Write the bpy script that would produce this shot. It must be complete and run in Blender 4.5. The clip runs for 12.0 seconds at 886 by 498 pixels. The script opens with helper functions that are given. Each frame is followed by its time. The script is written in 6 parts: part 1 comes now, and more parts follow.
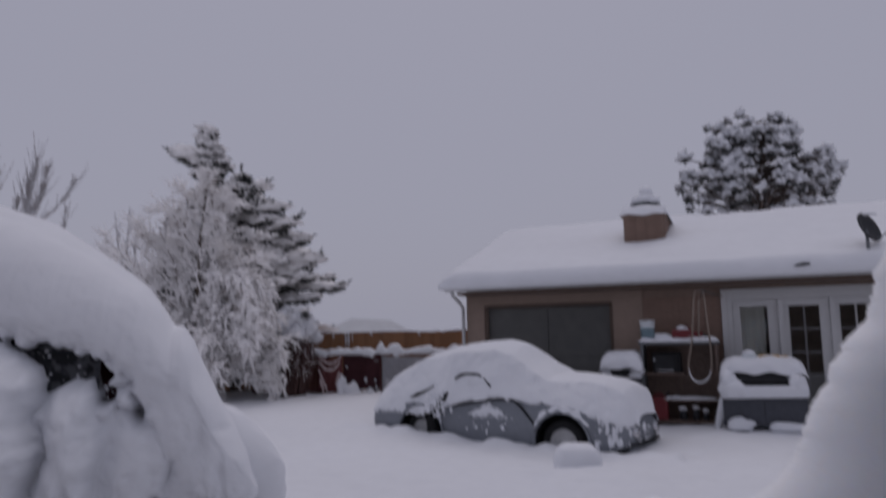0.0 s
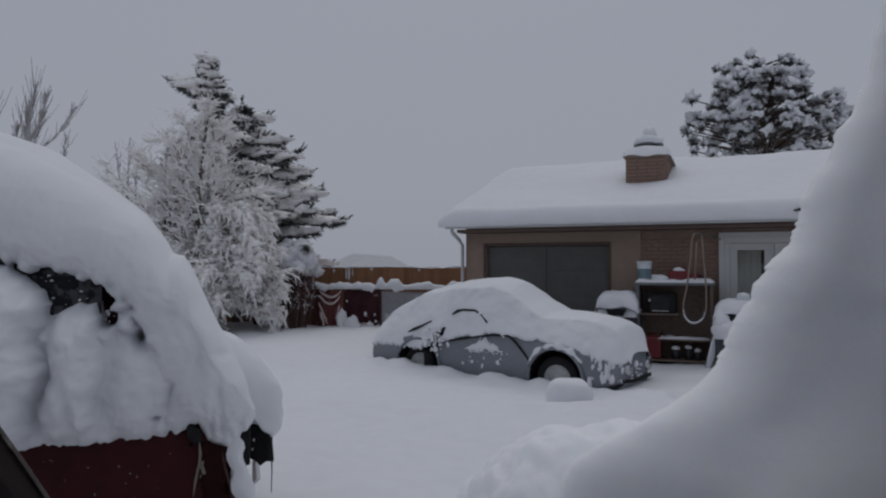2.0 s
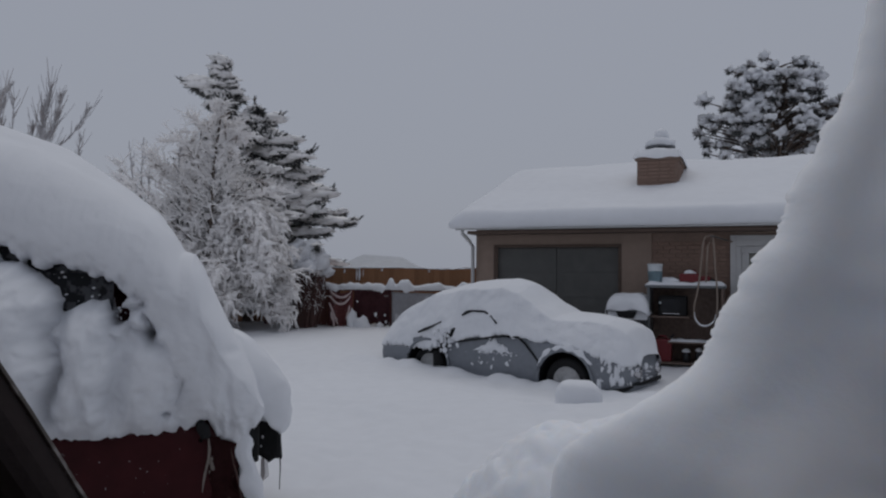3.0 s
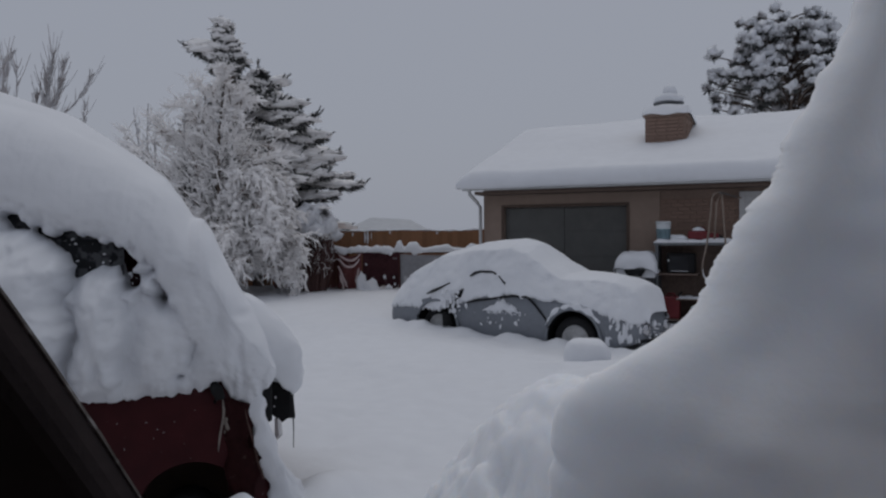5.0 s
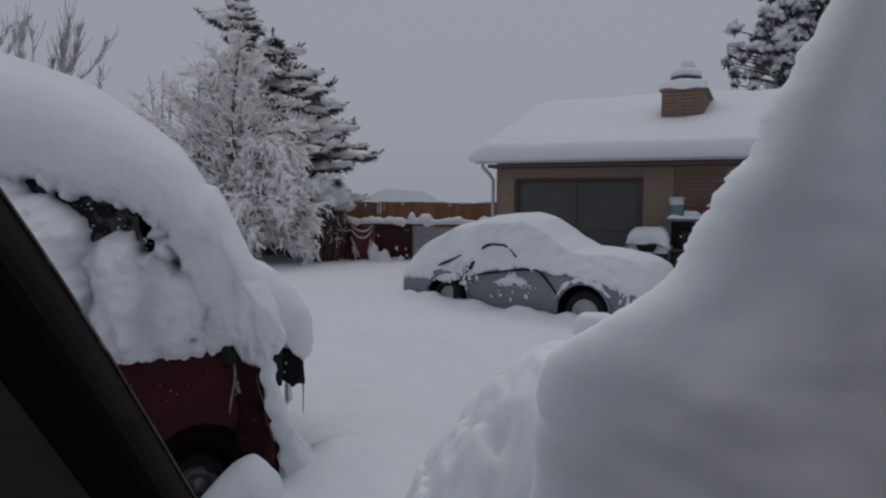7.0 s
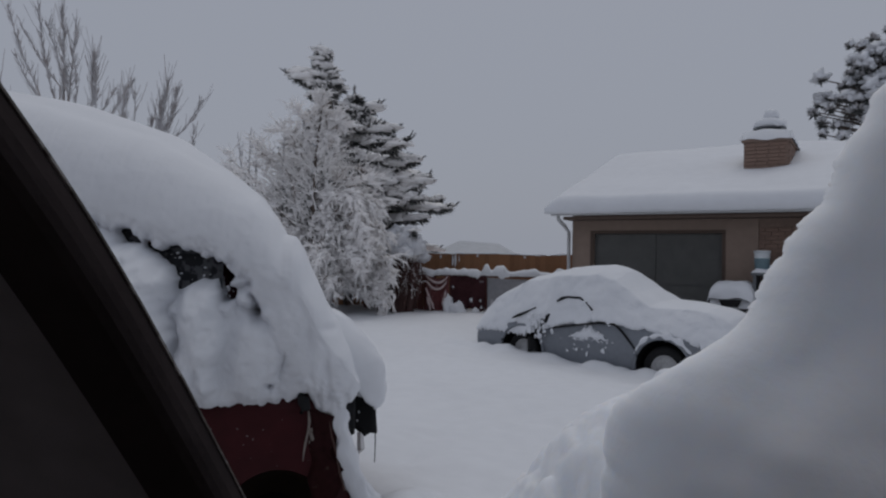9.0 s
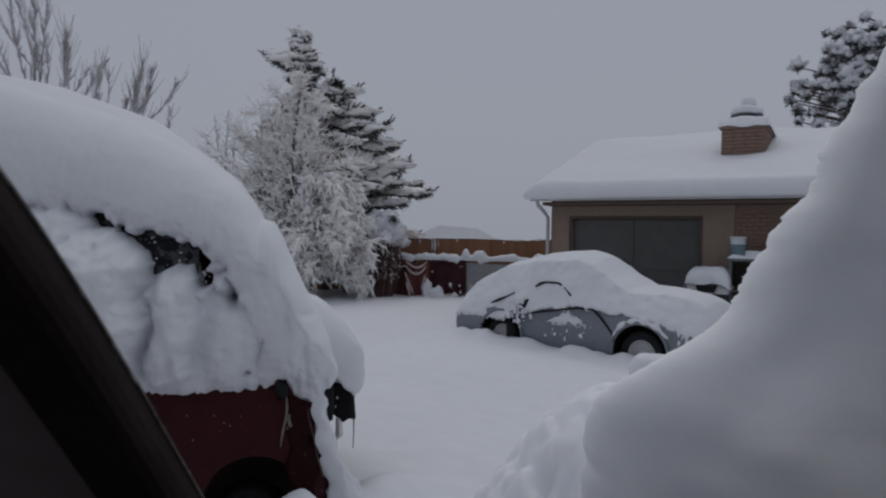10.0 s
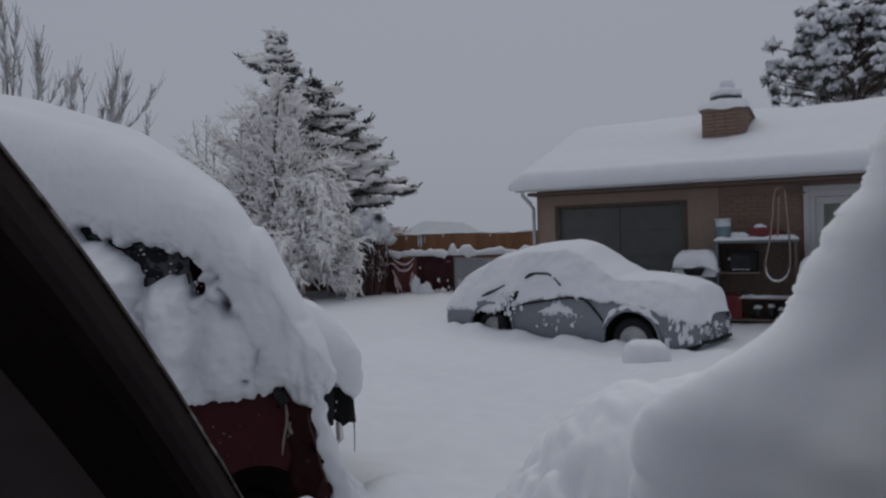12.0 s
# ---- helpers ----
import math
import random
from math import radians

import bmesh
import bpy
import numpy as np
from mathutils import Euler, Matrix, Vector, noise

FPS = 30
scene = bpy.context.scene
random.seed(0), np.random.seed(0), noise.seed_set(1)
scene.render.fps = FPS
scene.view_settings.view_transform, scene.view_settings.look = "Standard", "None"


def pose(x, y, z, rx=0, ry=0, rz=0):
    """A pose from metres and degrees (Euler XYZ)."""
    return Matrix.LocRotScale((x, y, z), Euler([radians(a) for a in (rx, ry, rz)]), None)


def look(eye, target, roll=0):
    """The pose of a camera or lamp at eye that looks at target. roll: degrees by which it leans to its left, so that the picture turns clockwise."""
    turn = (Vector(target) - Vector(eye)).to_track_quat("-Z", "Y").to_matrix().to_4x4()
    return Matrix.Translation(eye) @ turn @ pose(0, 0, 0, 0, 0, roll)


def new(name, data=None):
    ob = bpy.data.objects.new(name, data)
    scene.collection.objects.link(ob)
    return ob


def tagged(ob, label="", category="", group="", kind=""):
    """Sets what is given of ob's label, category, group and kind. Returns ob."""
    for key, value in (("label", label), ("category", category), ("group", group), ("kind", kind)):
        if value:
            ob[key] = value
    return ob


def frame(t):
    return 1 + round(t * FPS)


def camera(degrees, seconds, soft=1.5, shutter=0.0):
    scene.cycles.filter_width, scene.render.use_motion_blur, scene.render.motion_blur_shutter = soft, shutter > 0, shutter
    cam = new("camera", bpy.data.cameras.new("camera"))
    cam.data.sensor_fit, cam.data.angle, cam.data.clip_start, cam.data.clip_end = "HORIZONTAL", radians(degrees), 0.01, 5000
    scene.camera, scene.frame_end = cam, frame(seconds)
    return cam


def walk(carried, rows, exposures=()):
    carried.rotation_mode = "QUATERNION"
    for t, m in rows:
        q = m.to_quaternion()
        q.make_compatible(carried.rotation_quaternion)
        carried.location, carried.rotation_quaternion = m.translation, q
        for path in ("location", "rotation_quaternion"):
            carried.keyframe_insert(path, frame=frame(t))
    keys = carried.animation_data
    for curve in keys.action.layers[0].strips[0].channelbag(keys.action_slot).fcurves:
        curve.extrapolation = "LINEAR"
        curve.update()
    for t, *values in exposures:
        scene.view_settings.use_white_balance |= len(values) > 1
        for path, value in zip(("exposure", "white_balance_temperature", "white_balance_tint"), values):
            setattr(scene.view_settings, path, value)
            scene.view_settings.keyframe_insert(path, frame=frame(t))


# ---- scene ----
cam = camera(64.0, 12.0, 2.2, 0.5)

PATH = [
    (0, (-0.0260, 0.0405, 1.5077), (-0.0379, 2.0256, 1.7511), -1.06),
    (0.3, (-0.0130, 0.0330, 1.5020), (0.0105, 2.0310, 1.5990), -0.75),
    (0.5, (-0.0087, 0.0286, 1.4995), (0.0259, 2.0263, 1.5907), -0.53),
    (1, (-0.0029, 0.0165, 1.4968), (0.0257, 2.0154, 1.5579), 0.04),
    (1.5, (0.0071, 0.0029, 1.4974), (0.0061, 2.0019, 1.5604), 0.23),
    (2, (0.0052, 0.0016, 1.4911), (-0.0131, 2.0004, 1.5593), 0.19),
    (2.5, (0.0097, -0.0005, 1.4881), (-0.0120, 1.9981, 1.5575), -0.12),
    (3, (0.0174, -0.0151, 1.4826), (-0.0316, 1.9830, 1.5547), 0.61),
    (5, (0.0247, -0.0251, 1.4770), (-0.0471, 1.9733, 1.4412), -0.37),
    (5.5, (0.0281, -0.0247, 1.4684), (-0.0468, 1.9715, 1.3698), -0.79),
    (6, (0.0334, -0.0288, 1.4709), (-0.0538, 1.9658, 1.3528), -0.75),
    (6.5, (0.0352, -0.0394, 1.4702), (-0.0560, 1.9546, 1.3443), 0.10),
    (7, (0.0426, -0.0553, 1.4702), (-0.0647, 1.9387, 1.3570), 0.59),
    (7.5, (0.0363, -0.0547, 1.4661), (-0.1105, 1.9383, 1.3885), 2.57),
    (9.5, (0.0547, -0.0671, 1.4646), (-0.2865, 1.9031, 1.5066), 0.46),
    (10, (0.0502, -0.0488, 1.4703), (-0.2109, 1.9340, 1.4584), 1.20),
    (10.5, (-0.0015, -0.0049, 1.4997), (-0.1989, 1.9828, 1.5991), -0.40),
    (11, (-0.0050, -0.0013, 1.4971), (-0.1936, 1.9864, 1.6137), 0.05),
    (11.5, (-0.0071, -0.0232, 1.4921), (-0.2052, 1.9665, 1.5333), 1.50),
    (12, (0.0073, -0.0260, 1.4846), (-0.2125, 1.9617, 1.4582), -1.53),
]
walk(cam, [(t, look(eye, target, roll)) for t, eye, target, roll in PATH],
     [(0, 0.03, 6500, 20), (0.5, -0.04, 6500, 18), (1.0, -0.02, 6500, 12), (1.6, 0.0, 6500, 9), (12, -0.02, 6500, 9)])

# ---- light ----
world = bpy.data.worlds.new("overcast")
scene.world = world
world.use_nodes = True
wn, wl = world.node_tree.nodes, world.node_tree.links
wn.clear()
sky = wn.new("ShaderNodeTexSky")
sky.sky_type, sky.sun_disc = "NISHITA", False
sky.sun_elevation, sky.sun_rotation = radians(68), radians(0)
sky.dust_density, sky.air_density = 6.0, 1.0
cloud = wn.new("ShaderNodeMix")
cloud.data_type = "RGBA"
cloud.inputs["Factor"].default_value = 0.94
cloud.inputs["B"].default_value = (2.90, 3.09, 3.64, 1)
wl.new(sky.outputs[0], cloud.inputs["A"])
bg = wn.new("ShaderNodeBackground")
bg.inputs[1].default_value = 0.10
wo = wn.new("ShaderNodeOutputWorld")
wl.new(cloud.outputs["Result"], bg.inputs[0])
wl.new(bg.outputs[0], wo.inputs[0])
lamp = bpy.data.lights.new("sun", "SUN")
lamp.energy, lamp.angle, lamp.color = 0.42, radians(60), (1.0, 0.98, 0.95)
sun = new("sun", lamp)
sun.matrix_world = look((2, 32, 59.4), (0, 8, 0))


# ---- materials ----
def material(name, color, rough=0.7, metal=0.0, vary=0.15, scale=8.0, bump=0.0, bscale=40.0, spots=None, spot_scale=6.0, spot_at=0.6, rnd=0.0, spec=0.4, deep=0.0):
    """Principled with colour varied at two scales, fine relief, and optional spots of a second colour with their own shape."""
    m = bpy.data.materials.new(name)
    m.use_nodes = True
    n, l = m.node_tree.nodes, m.node_tree.links
    b = n["Principled BSDF"]
    b.inputs["Roughness"].default_value, b.inputs["Metallic"].default_value, b.inputs["Specular IOR Level"].default_value = rough, metal, spec
    if deep:
        b.inputs["Subsurface Weight"].default_value, b.inputs["Subsurface Scale"].default_value = 1.0, deep
        b.inputs["Subsurface Radius"].default_value = (0.9, 1.0, 1.1)
    co = n.new("ShaderNodeTexCoord")
    n1, n2 = n.new("ShaderNodeTexNoise"), n.new("ShaderNodeTexNoise")
    n1.inputs["Scale"].default_value, n2.inputs["Scale"].default_value = scale * 0.2, scale * 2.5
    n1.inputs["Detail"].default_value, n2.inputs["Detail"].default_value = 4, 6
    for k in (n1, n2):
        l.new(co.outputs["Object"], k.inputs["Vector"])
    add = n.new("ShaderNodeMath")
    add.operation = "ADD"
    l.new(n1.outputs["Fac"], add.inputs[0])
    l.new(n2.outputs["Fac"], add.inputs[1])
    last = add
    if rnd:
        info = n.new("ShaderNodeObjectInfo")
        mul = n.new("ShaderNodeMath")
        mul.operation = "MULTIPLY_ADD"
        mul.inputs[1].default_value = rnd
        l.new(info.outputs["Random"], mul.inputs[0])
        l.new(add.outputs[0], mul.inputs[2])
        last = mul
    rmp = n.new("ShaderNodeMapRange")
    rmp.inputs["From Min"].default_value, rmp.inputs["From Max"].default_value = 0.6, 1.4 + rnd
    l.new(last.outputs[0], rmp.inputs["Value"])
    mix = n.new("ShaderNodeMix")
    mix.data_type = "RGBA"
    mix.inputs["A"].default_value = (*[c * (1 - vary) for c in color], 1)
    mix.inputs["B"].default_value = (*[min(1, c * (1 + vary)) for c in color], 1)
    l.new(rmp.outputs[0], mix.inputs["Factor"])
    out = mix.outputs["Result"]
    if spots:
        n3 = n.new("ShaderNodeTexNoise")
        n3.inputs["Scale"].default_value, n3.inputs["Detail"].default_value = spot_scale, 5
        l.new(co.outputs["Object"], n3.inputs["Vector"])
        r3 = n.new("ShaderNodeMapRange")
        r3.inputs["From Min"].default_value, r3.inputs["From Max"].default_value = spot_at, spot_at + 0.06
        l.new(n3.outputs["Fac"], r3.inputs["Value"])
        m3 = n.new("ShaderNodeMix")
        m3.data_type = "RGBA"
        m3.inputs["B"].default_value = (*spots, 1)
        l.new(r3.outputs[0], m3.inputs["Factor"])
        l.new(out, m3.inputs["A"])
        out = m3.outputs["Result"]
    l.new(out, b.inputs["Base Color"])
    if bump:
        nb = n.new("ShaderNodeTexNoise")
        nb.inputs["Scale"].default_value, nb.inputs["Detail"].default_value = bscale, 6
        l.new(co.outputs["Object"], nb.inputs["Vector"])
        bp = n.new("ShaderNodeBump")
        bp.inputs["Strength"].default_value, bp.inputs["Distance"].default_value = bump, 0.02
        l.new(nb.outputs["Fac"], bp.inputs["Height"])
        l.new(bp.outputs[0], b.inputs["Normal"])
    return m


SNOW = material("snow", (0.775, 0.79, 0.82), 0.75, vary=0.04, scale=2.0, bump=0.25, bscale=9.0)
SNOW_NEAR = material("packed_snow", (0.86, 0.875, 0.905), 0.75, vary=0.03, scale=12.0, bump=0.12, bscale=30.0, deep=0.05)
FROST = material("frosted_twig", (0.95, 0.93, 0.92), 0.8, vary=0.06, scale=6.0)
SHOOT = material("bare_shoot", (0.36, 0.32, 0.31), 0.85, vary=0.35, scale=5.0)
BROWN_TWIG = material("brown_twig", (0.24, 0.195, 0.175), 0.9, vary=0.4, scale=6.0)
FROST_DARK = material("frosted_shoot", (0.50, 0.49, 0.50), 0.85, vary=0.35, scale=5.0)
BARK = material("bark", (0.10, 0.075, 0.06), 0.9, vary=0.4, scale=10.0, bump=0.5, spots=(0.7, 0.72, 0.76), spot_scale=5.0, spot_at=0.58)
NEEDLE = material("conifer_needles", (0.085, 0.088, 0.085), 0.8, vary=0.4, scale=4.0)
STUCCO = material("tan_stucco", (0.285, 0.215, 0.175), 0.9, vary=0.12, scale=3.0, bump=0.4, bscale=60.0)
BRICK = material("brick", (0.25, 0.168, 0.132), 0.9, vary=0.2, scale=9.0, bump=0.4, bscale=50.0, rnd=0.3)
MORTAR = material("mortar", (0.25, 0.18, 0.145), 0.95, vary=0.15, scale=10.0, bump=0.3)
FASCIA = material("white_trim_paint", (0.50, 0.50, 0.50), 0.6, vary=0.06, scale=5.0)
SOFFIT = material("dull_brown", (0.10, 0.07, 0.055), 0.85, vary=0.15, scale=5.0)
GARAGE = material("dark_grey_door_paint", (0.088, 0.088, 0.086), 0.6, vary=0.2, scale=2.0, bump=0.1)
SILVER = material("weathered_silver_paint", (0.21, 0.225, 0.25), 0.5, metal=0.3, vary=0.12, scale=6.0, spots=(0.75, 0.77, 0.8), spot_scale=22.0, spot_at=0.74)
RED = material("dark_red_car_paint", (0.045, 0.007, 0.009), 0.5, spec=0.2, vary=0.3, scale=5.0, bump=0.03, spots=(0.6, 0.6, 0.62), spot_scale=40.0, spot_at=0.70)
BLACK = material("black_rubber", (0.017, 0.017, 0.018), 0.8, spec=0.2, vary=0.3, scale=12.0, bump=0.2)
GLASS_DARK = material("dark_window_glass", (0.015, 0.017, 0.02), 0.12, vary=0.2, scale=3.0)
GLASS_DUSTED = material("snow_dusted_glass", (0.022, 0.025, 0.030), 0.35, vary=0.3, scale=12.0, spots=(0.16, 0.165, 0.18), spot_scale=16.0, spot_at=0.50)
CHROME = material("dull_chrome", (0.5, 0.5, 0.52), 0.25, metal=1.0, vary=0.1, scale=8.0)
HUB = material("pale_hubcap", (0.42, 0.42, 0.42), 0.5, metal=0.2, vary=0.3, scale=14.0)
DULL_STEEL = material("grimy_steel", (0.20, 0.20, 0.205), 0.4, metal=0.6, vary=0.5, scale=14.0, spots=(0.05, 0.045, 0.045), spot_scale=12.0, spot_at=0.56)
WOOD = material("fence_boards", (0.33, 0.17, 0.09), 0.85, vary=0.3, scale=6.0, bump=0.3, rnd=0.6)
INTERIOR = material("black_cabin_trim", (0.044, 0.036, 0.036), 1.0, spec=0.0, vary=0.3, scale=9.0, bump=0.2)
CABIN_PANEL = material("dark_panel", (0.21, 0.20, 0.21), 1.0, spec=0.0, vary=0.3, scale=9.0)
TRIM_PALE = material("pale_torn_trim", (0.20, 0.17, 0.15), 0.8, vary=0.3, scale=30.0)
HAZE = material("hazed_far_roof", (0.52, 0.53, 0.545), 0.9, vary=0.12, scale=1.0)
RED_WORN = material("worn_maroon_paint", (0.048, 0.012, 0.013), 0.65, spec=0.2, vary=0.4, scale=12.0, bump=0.1, spots=(0.10, 0.06, 0.05), spot_scale=26.0, spot_at=0.66)
RUST = material("rusty_paint", (0.085, 0.045, 0.038), 0.8, vary=0.5, scale=14.0, bump=0.3, spots=(0.13, 0.085, 0.065), spot_scale=30.0, spot_at=0.62)
STRIP = material("worn_rubber", (0.15, 0.135, 0.125), 0.85, spec=0.1, vary=0.5, scale=60.0, spots=(0.34, 0.32, 0.31), spot_scale=70.0, spot_at=0.56)
GARAGE2 = material("charcoal_door_paint", (0.094, 0.094, 0.090), 0.6, vary=0.2, scale=2.0, bump=0.1)
MUNTIN = material("grey_muntin", (0.16, 0.16, 0.165), 0.6, vary=0.1)
CURTAIN = material("pale_curtain", (0.82, 0.83, 0.77), 0.9, vary=0.1, scale=6.0)
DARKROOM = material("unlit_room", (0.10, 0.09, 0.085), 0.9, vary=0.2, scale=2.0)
GREY_DARK = material("dark_grey_plastic", (0.03, 0.031, 0.035), 0.6, vary=0.2, scale=6.0)
SHELF_WOOD = material("dark_shelf_wood", (0.165, 0.120, 0.100), 0.85, vary=0.35, scale=7.0, bump=0.3)
HOSE = material("tan_hose", (0.245, 0.195, 0.16), 0.6, vary=0.15, scale=9.0)
PLASTIC_RED = material("red_plastic", (0.15, 0.018, 0.022), 0.45, vary=0.2, scale=9.0)
BUCKET = material("white_bucket", (0.60, 0.64, 0.66), 0.5, vary=0.1, scale=9.0)
BUCKET_BLUE = material("blue_label", (0.42, 0.58, 0.64), 0.5, vary=0.25, scale=14.0)
YELLOW = material("yellow_plastic", (0.50, 0.29, 0.07), 0.5, vary=0.15, scale=9.0)
CLOTH_RED = material("maroon_blanket", (0.095, 0.036, 0.042), 0.95, vary=0.35, scale=7.0, bump=0.4, spots=(0.5, 0.5, 0.52), spot_scale=3.0, spot_at=0.64)
CLOTH_PINK = material("faded_red_cloth", (0.26, 0.10, 0.10), 0.95, vary=0.4, scale=9.0, bump=0.3, spots=(0.50, 0.36, 0.36), spot_scale=5.0, spot_at=0.60)
FOLD_PALE = material("frosted_fold", (0.62, 0.50, 0.49), 0.95, vary=0.3, scale=9.0)
DARK_BRUSH = material("red_brown_brush", (0.11, 0.062, 0.056), 0.9, vary=0.4, scale=6.0)
TARP = material("grey_tarp", (0.50, 0.51, 0.54), 0.7, vary=0.15, scale=5.0, bump=0.2, spots=(0.7, 0.71, 0.74), spot_scale=2.5, spot_at=0.6)
SHED_WOOD = material("red_brown_boards", (0.13, 0.05, 0.042), 0.9, vary=0.35, scale=5.0, bump=0.3, rnd=0.5)
GRILL_BASE = material("blue_grey_enamel", (0.060, 0.064, 0.078), 0.55, vary=0.25, scale=6.0)
GREY_METAL = material("grey_metal", (0.16, 0.17, 0.18), 0.5, metal=0.5, vary=0.2, scale=6.0)


def clear_glass(name):
    m = bpy.data.materials.new(name)
    m.use_nodes = True
    n, l = m.node_tree.nodes, m.node_tree.links
    t, g, x = n.new("ShaderNodeBsdfTransparent"), n.new("ShaderNodeBsdfGlossy"), n.new("ShaderNodeMixShader")
    t.inputs[0].default_value = (0.95, 0.96, 0.96, 1)
    g.inputs["Roughness"].default_value = 0.03
    fr = n.new("ShaderNodeFresnel")
    fr.inputs[0].default_value = 1.5
    l.new(fr.outputs[0], x.inputs[0])
    l.new(t.outputs[0], x.inputs[1])
    l.new(g.outputs[0], x.inputs[2])
    l.new(x.outputs[0], n["Material Output"].inputs[0])
    return m


GLASS = clear_glass("window_glass")


# ---- building helpers ----
def mesh_part(name, me, mat, parent=None, label="", smooth=False):
    me.materials.append(mat)
    if smooth:
        me.polygons.foreach_set("use_smooth", [True] * len(me.polygons))
    ob = new(name, me)
    ob.parent = parent
    if label:
        tagged(ob, label)
    return ob


def part(name, bm, mat, parent=None, label="", smooth=False):
    bmesh.ops.recalc_face_normals(bm, faces=bm.faces)
    me = bpy.data.meshes.new(name)
    bm.to_mesh(me)
    bm.free()
    return mesh_part(name, me, mat, parent, label, smooth)


def thing(name, m, label, category, group="", kind=""):
    ob = new(name)
    ob.empty_display_size = 0.1
    ob.matrix_world = m
    return tagged(ob, label, category, group, kind)


def box(bm, lo, hi, bevel=0.0, m=None):
    c = [(a + b) / 2 for a, b in zip(lo, hi)]
    s = [abs(b - a) for a, b in zip(lo, hi)]
    r = bmesh.ops.create_cube(bm, size=1, matrix=Matrix.Translation(c) @ Matrix.Diagonal((*s, 1)))
    if bevel:
        es = list({e for v in r["verts"] for e in v.link_edges})
        g = bmesh.ops.bevel(bm, geom=es, offset=bevel, segments=2, affect="EDGES", profile=0.5)
        vs = list({v for f in g["faces"] for v in f.verts} | {v for v in r["verts"] if v.is_valid})
    else:
        vs = r["verts"]
    if m is not None:
        bmesh.ops.transform(bm, matrix=m, verts=vs)
    return vs


def boxes(*specs):
    bm = bmesh.new()
    for s in specs:
        box(bm, *s)
    return bm


def tube(bm, pts, radii, sides=8, cap=True):
    """A tube through points, with a radius at each."""
    rings = []
    pts = [Vector(p) for p in pts]
    for i, p in enumerate(pts):
        d = (pts[min(i + 1, len(pts) - 1)] - pts[max(i - 1, 0)]).normalized()
        a = d.cross(Vector((0, 0, 1)) if abs(d.z) < 0.9 else Vector((1, 0, 0))).normalized()
        b = d.cross(a)
        r = radii[i] if isinstance(radii, (list, tuple)) else radii
        rings.append([bm.verts.new(p + (a * math.cos(k * math.tau / sides) + b * math.sin(k * math.tau / sides)) * r) for k in range(sides)])
    for u, w in zip(rings, rings[1:]):
        for k in range(sides):
            bm.faces.new((u[k], u[(k + 1) % sides], w[(k + 1) % sides], w[k]))
    if cap:
        bm.faces.new(rings[0][::-1])
        bm.faces.new(rings[-1])


def sheet(bm, rows, close=False):
    """A skin over rows of points."""
    vs = [[bm.verts.new(p) for p in r] for r in rows]
    for u, w in zip(vs, vs[1:]):
        n = len(u)
        for k in range(n if close else n - 1):
            bm.faces.new((u[k], u[(k + 1) % n], w[(k + 1) % n], w[k]))
    return vs


def rough(p, scale, amount, seed=0.0):
    """Smooth noise at a point."""
    return noise.noise(Vector((p[0] * scale + seed, p[1] * scale - seed, p[2] * scale + 2 * seed))) * amount


def ease(a):
    a = min(1.0, max(0.0, a))
    return a * a * (3 - 2 * a)


def drift(name, center, size, mat, parent=None, label="", seed=0.0, amount=0.15, subdiv=4, flat=-0.25):
    """A soft lump of snow with an uneven outline and a flat foot."""
    bm = bmesh.new()
    bmesh.ops.create_icosphere(bm, subdivisions=subdiv, radius=1)
    for v in bm.verts:
        n = v.co.copy()
        k = 1 + rough(n, 1.3, amount * 1.6, seed) + rough(n, 3.1, amount * 0.6, seed + 5)
        v.co = Vector((n.x * k, n.y * k, max(n.z * k, flat)))
        v.co = Vector((v.co.x * size[0], v.co.y * size[1], v.co.z * size[2])) + Vector(center)
    return part(name, bm, mat, parent, label, True)


# ---- ground ----
# old half-filled tracks that wander across the yard: place, half width, depth
random.seed(21)
PITS = [(0.35 + 0.13 * k + 0.35 * math.sin(k * 0.9) + random.uniform(-0.15, 0.15), 3.0 + 0.30 * k + random.uniform(-0.1, 0.1), random.uniform(0.07, 0.13), random.uniform(0.02, 0.05)) for k in range(24)]
PITS += [(random.uniform(-1.2, 2.0), random.uniform(3.2, 8.5), random.uniform(0.06, 0.16), random.uniform(0.012, 0.035)) for k in range(40)]
PITS += [(0.9 + 0.28 * k, 8.7 + 0.22 * math.sin(k), 0.12, 0.04) for k in range(9)]


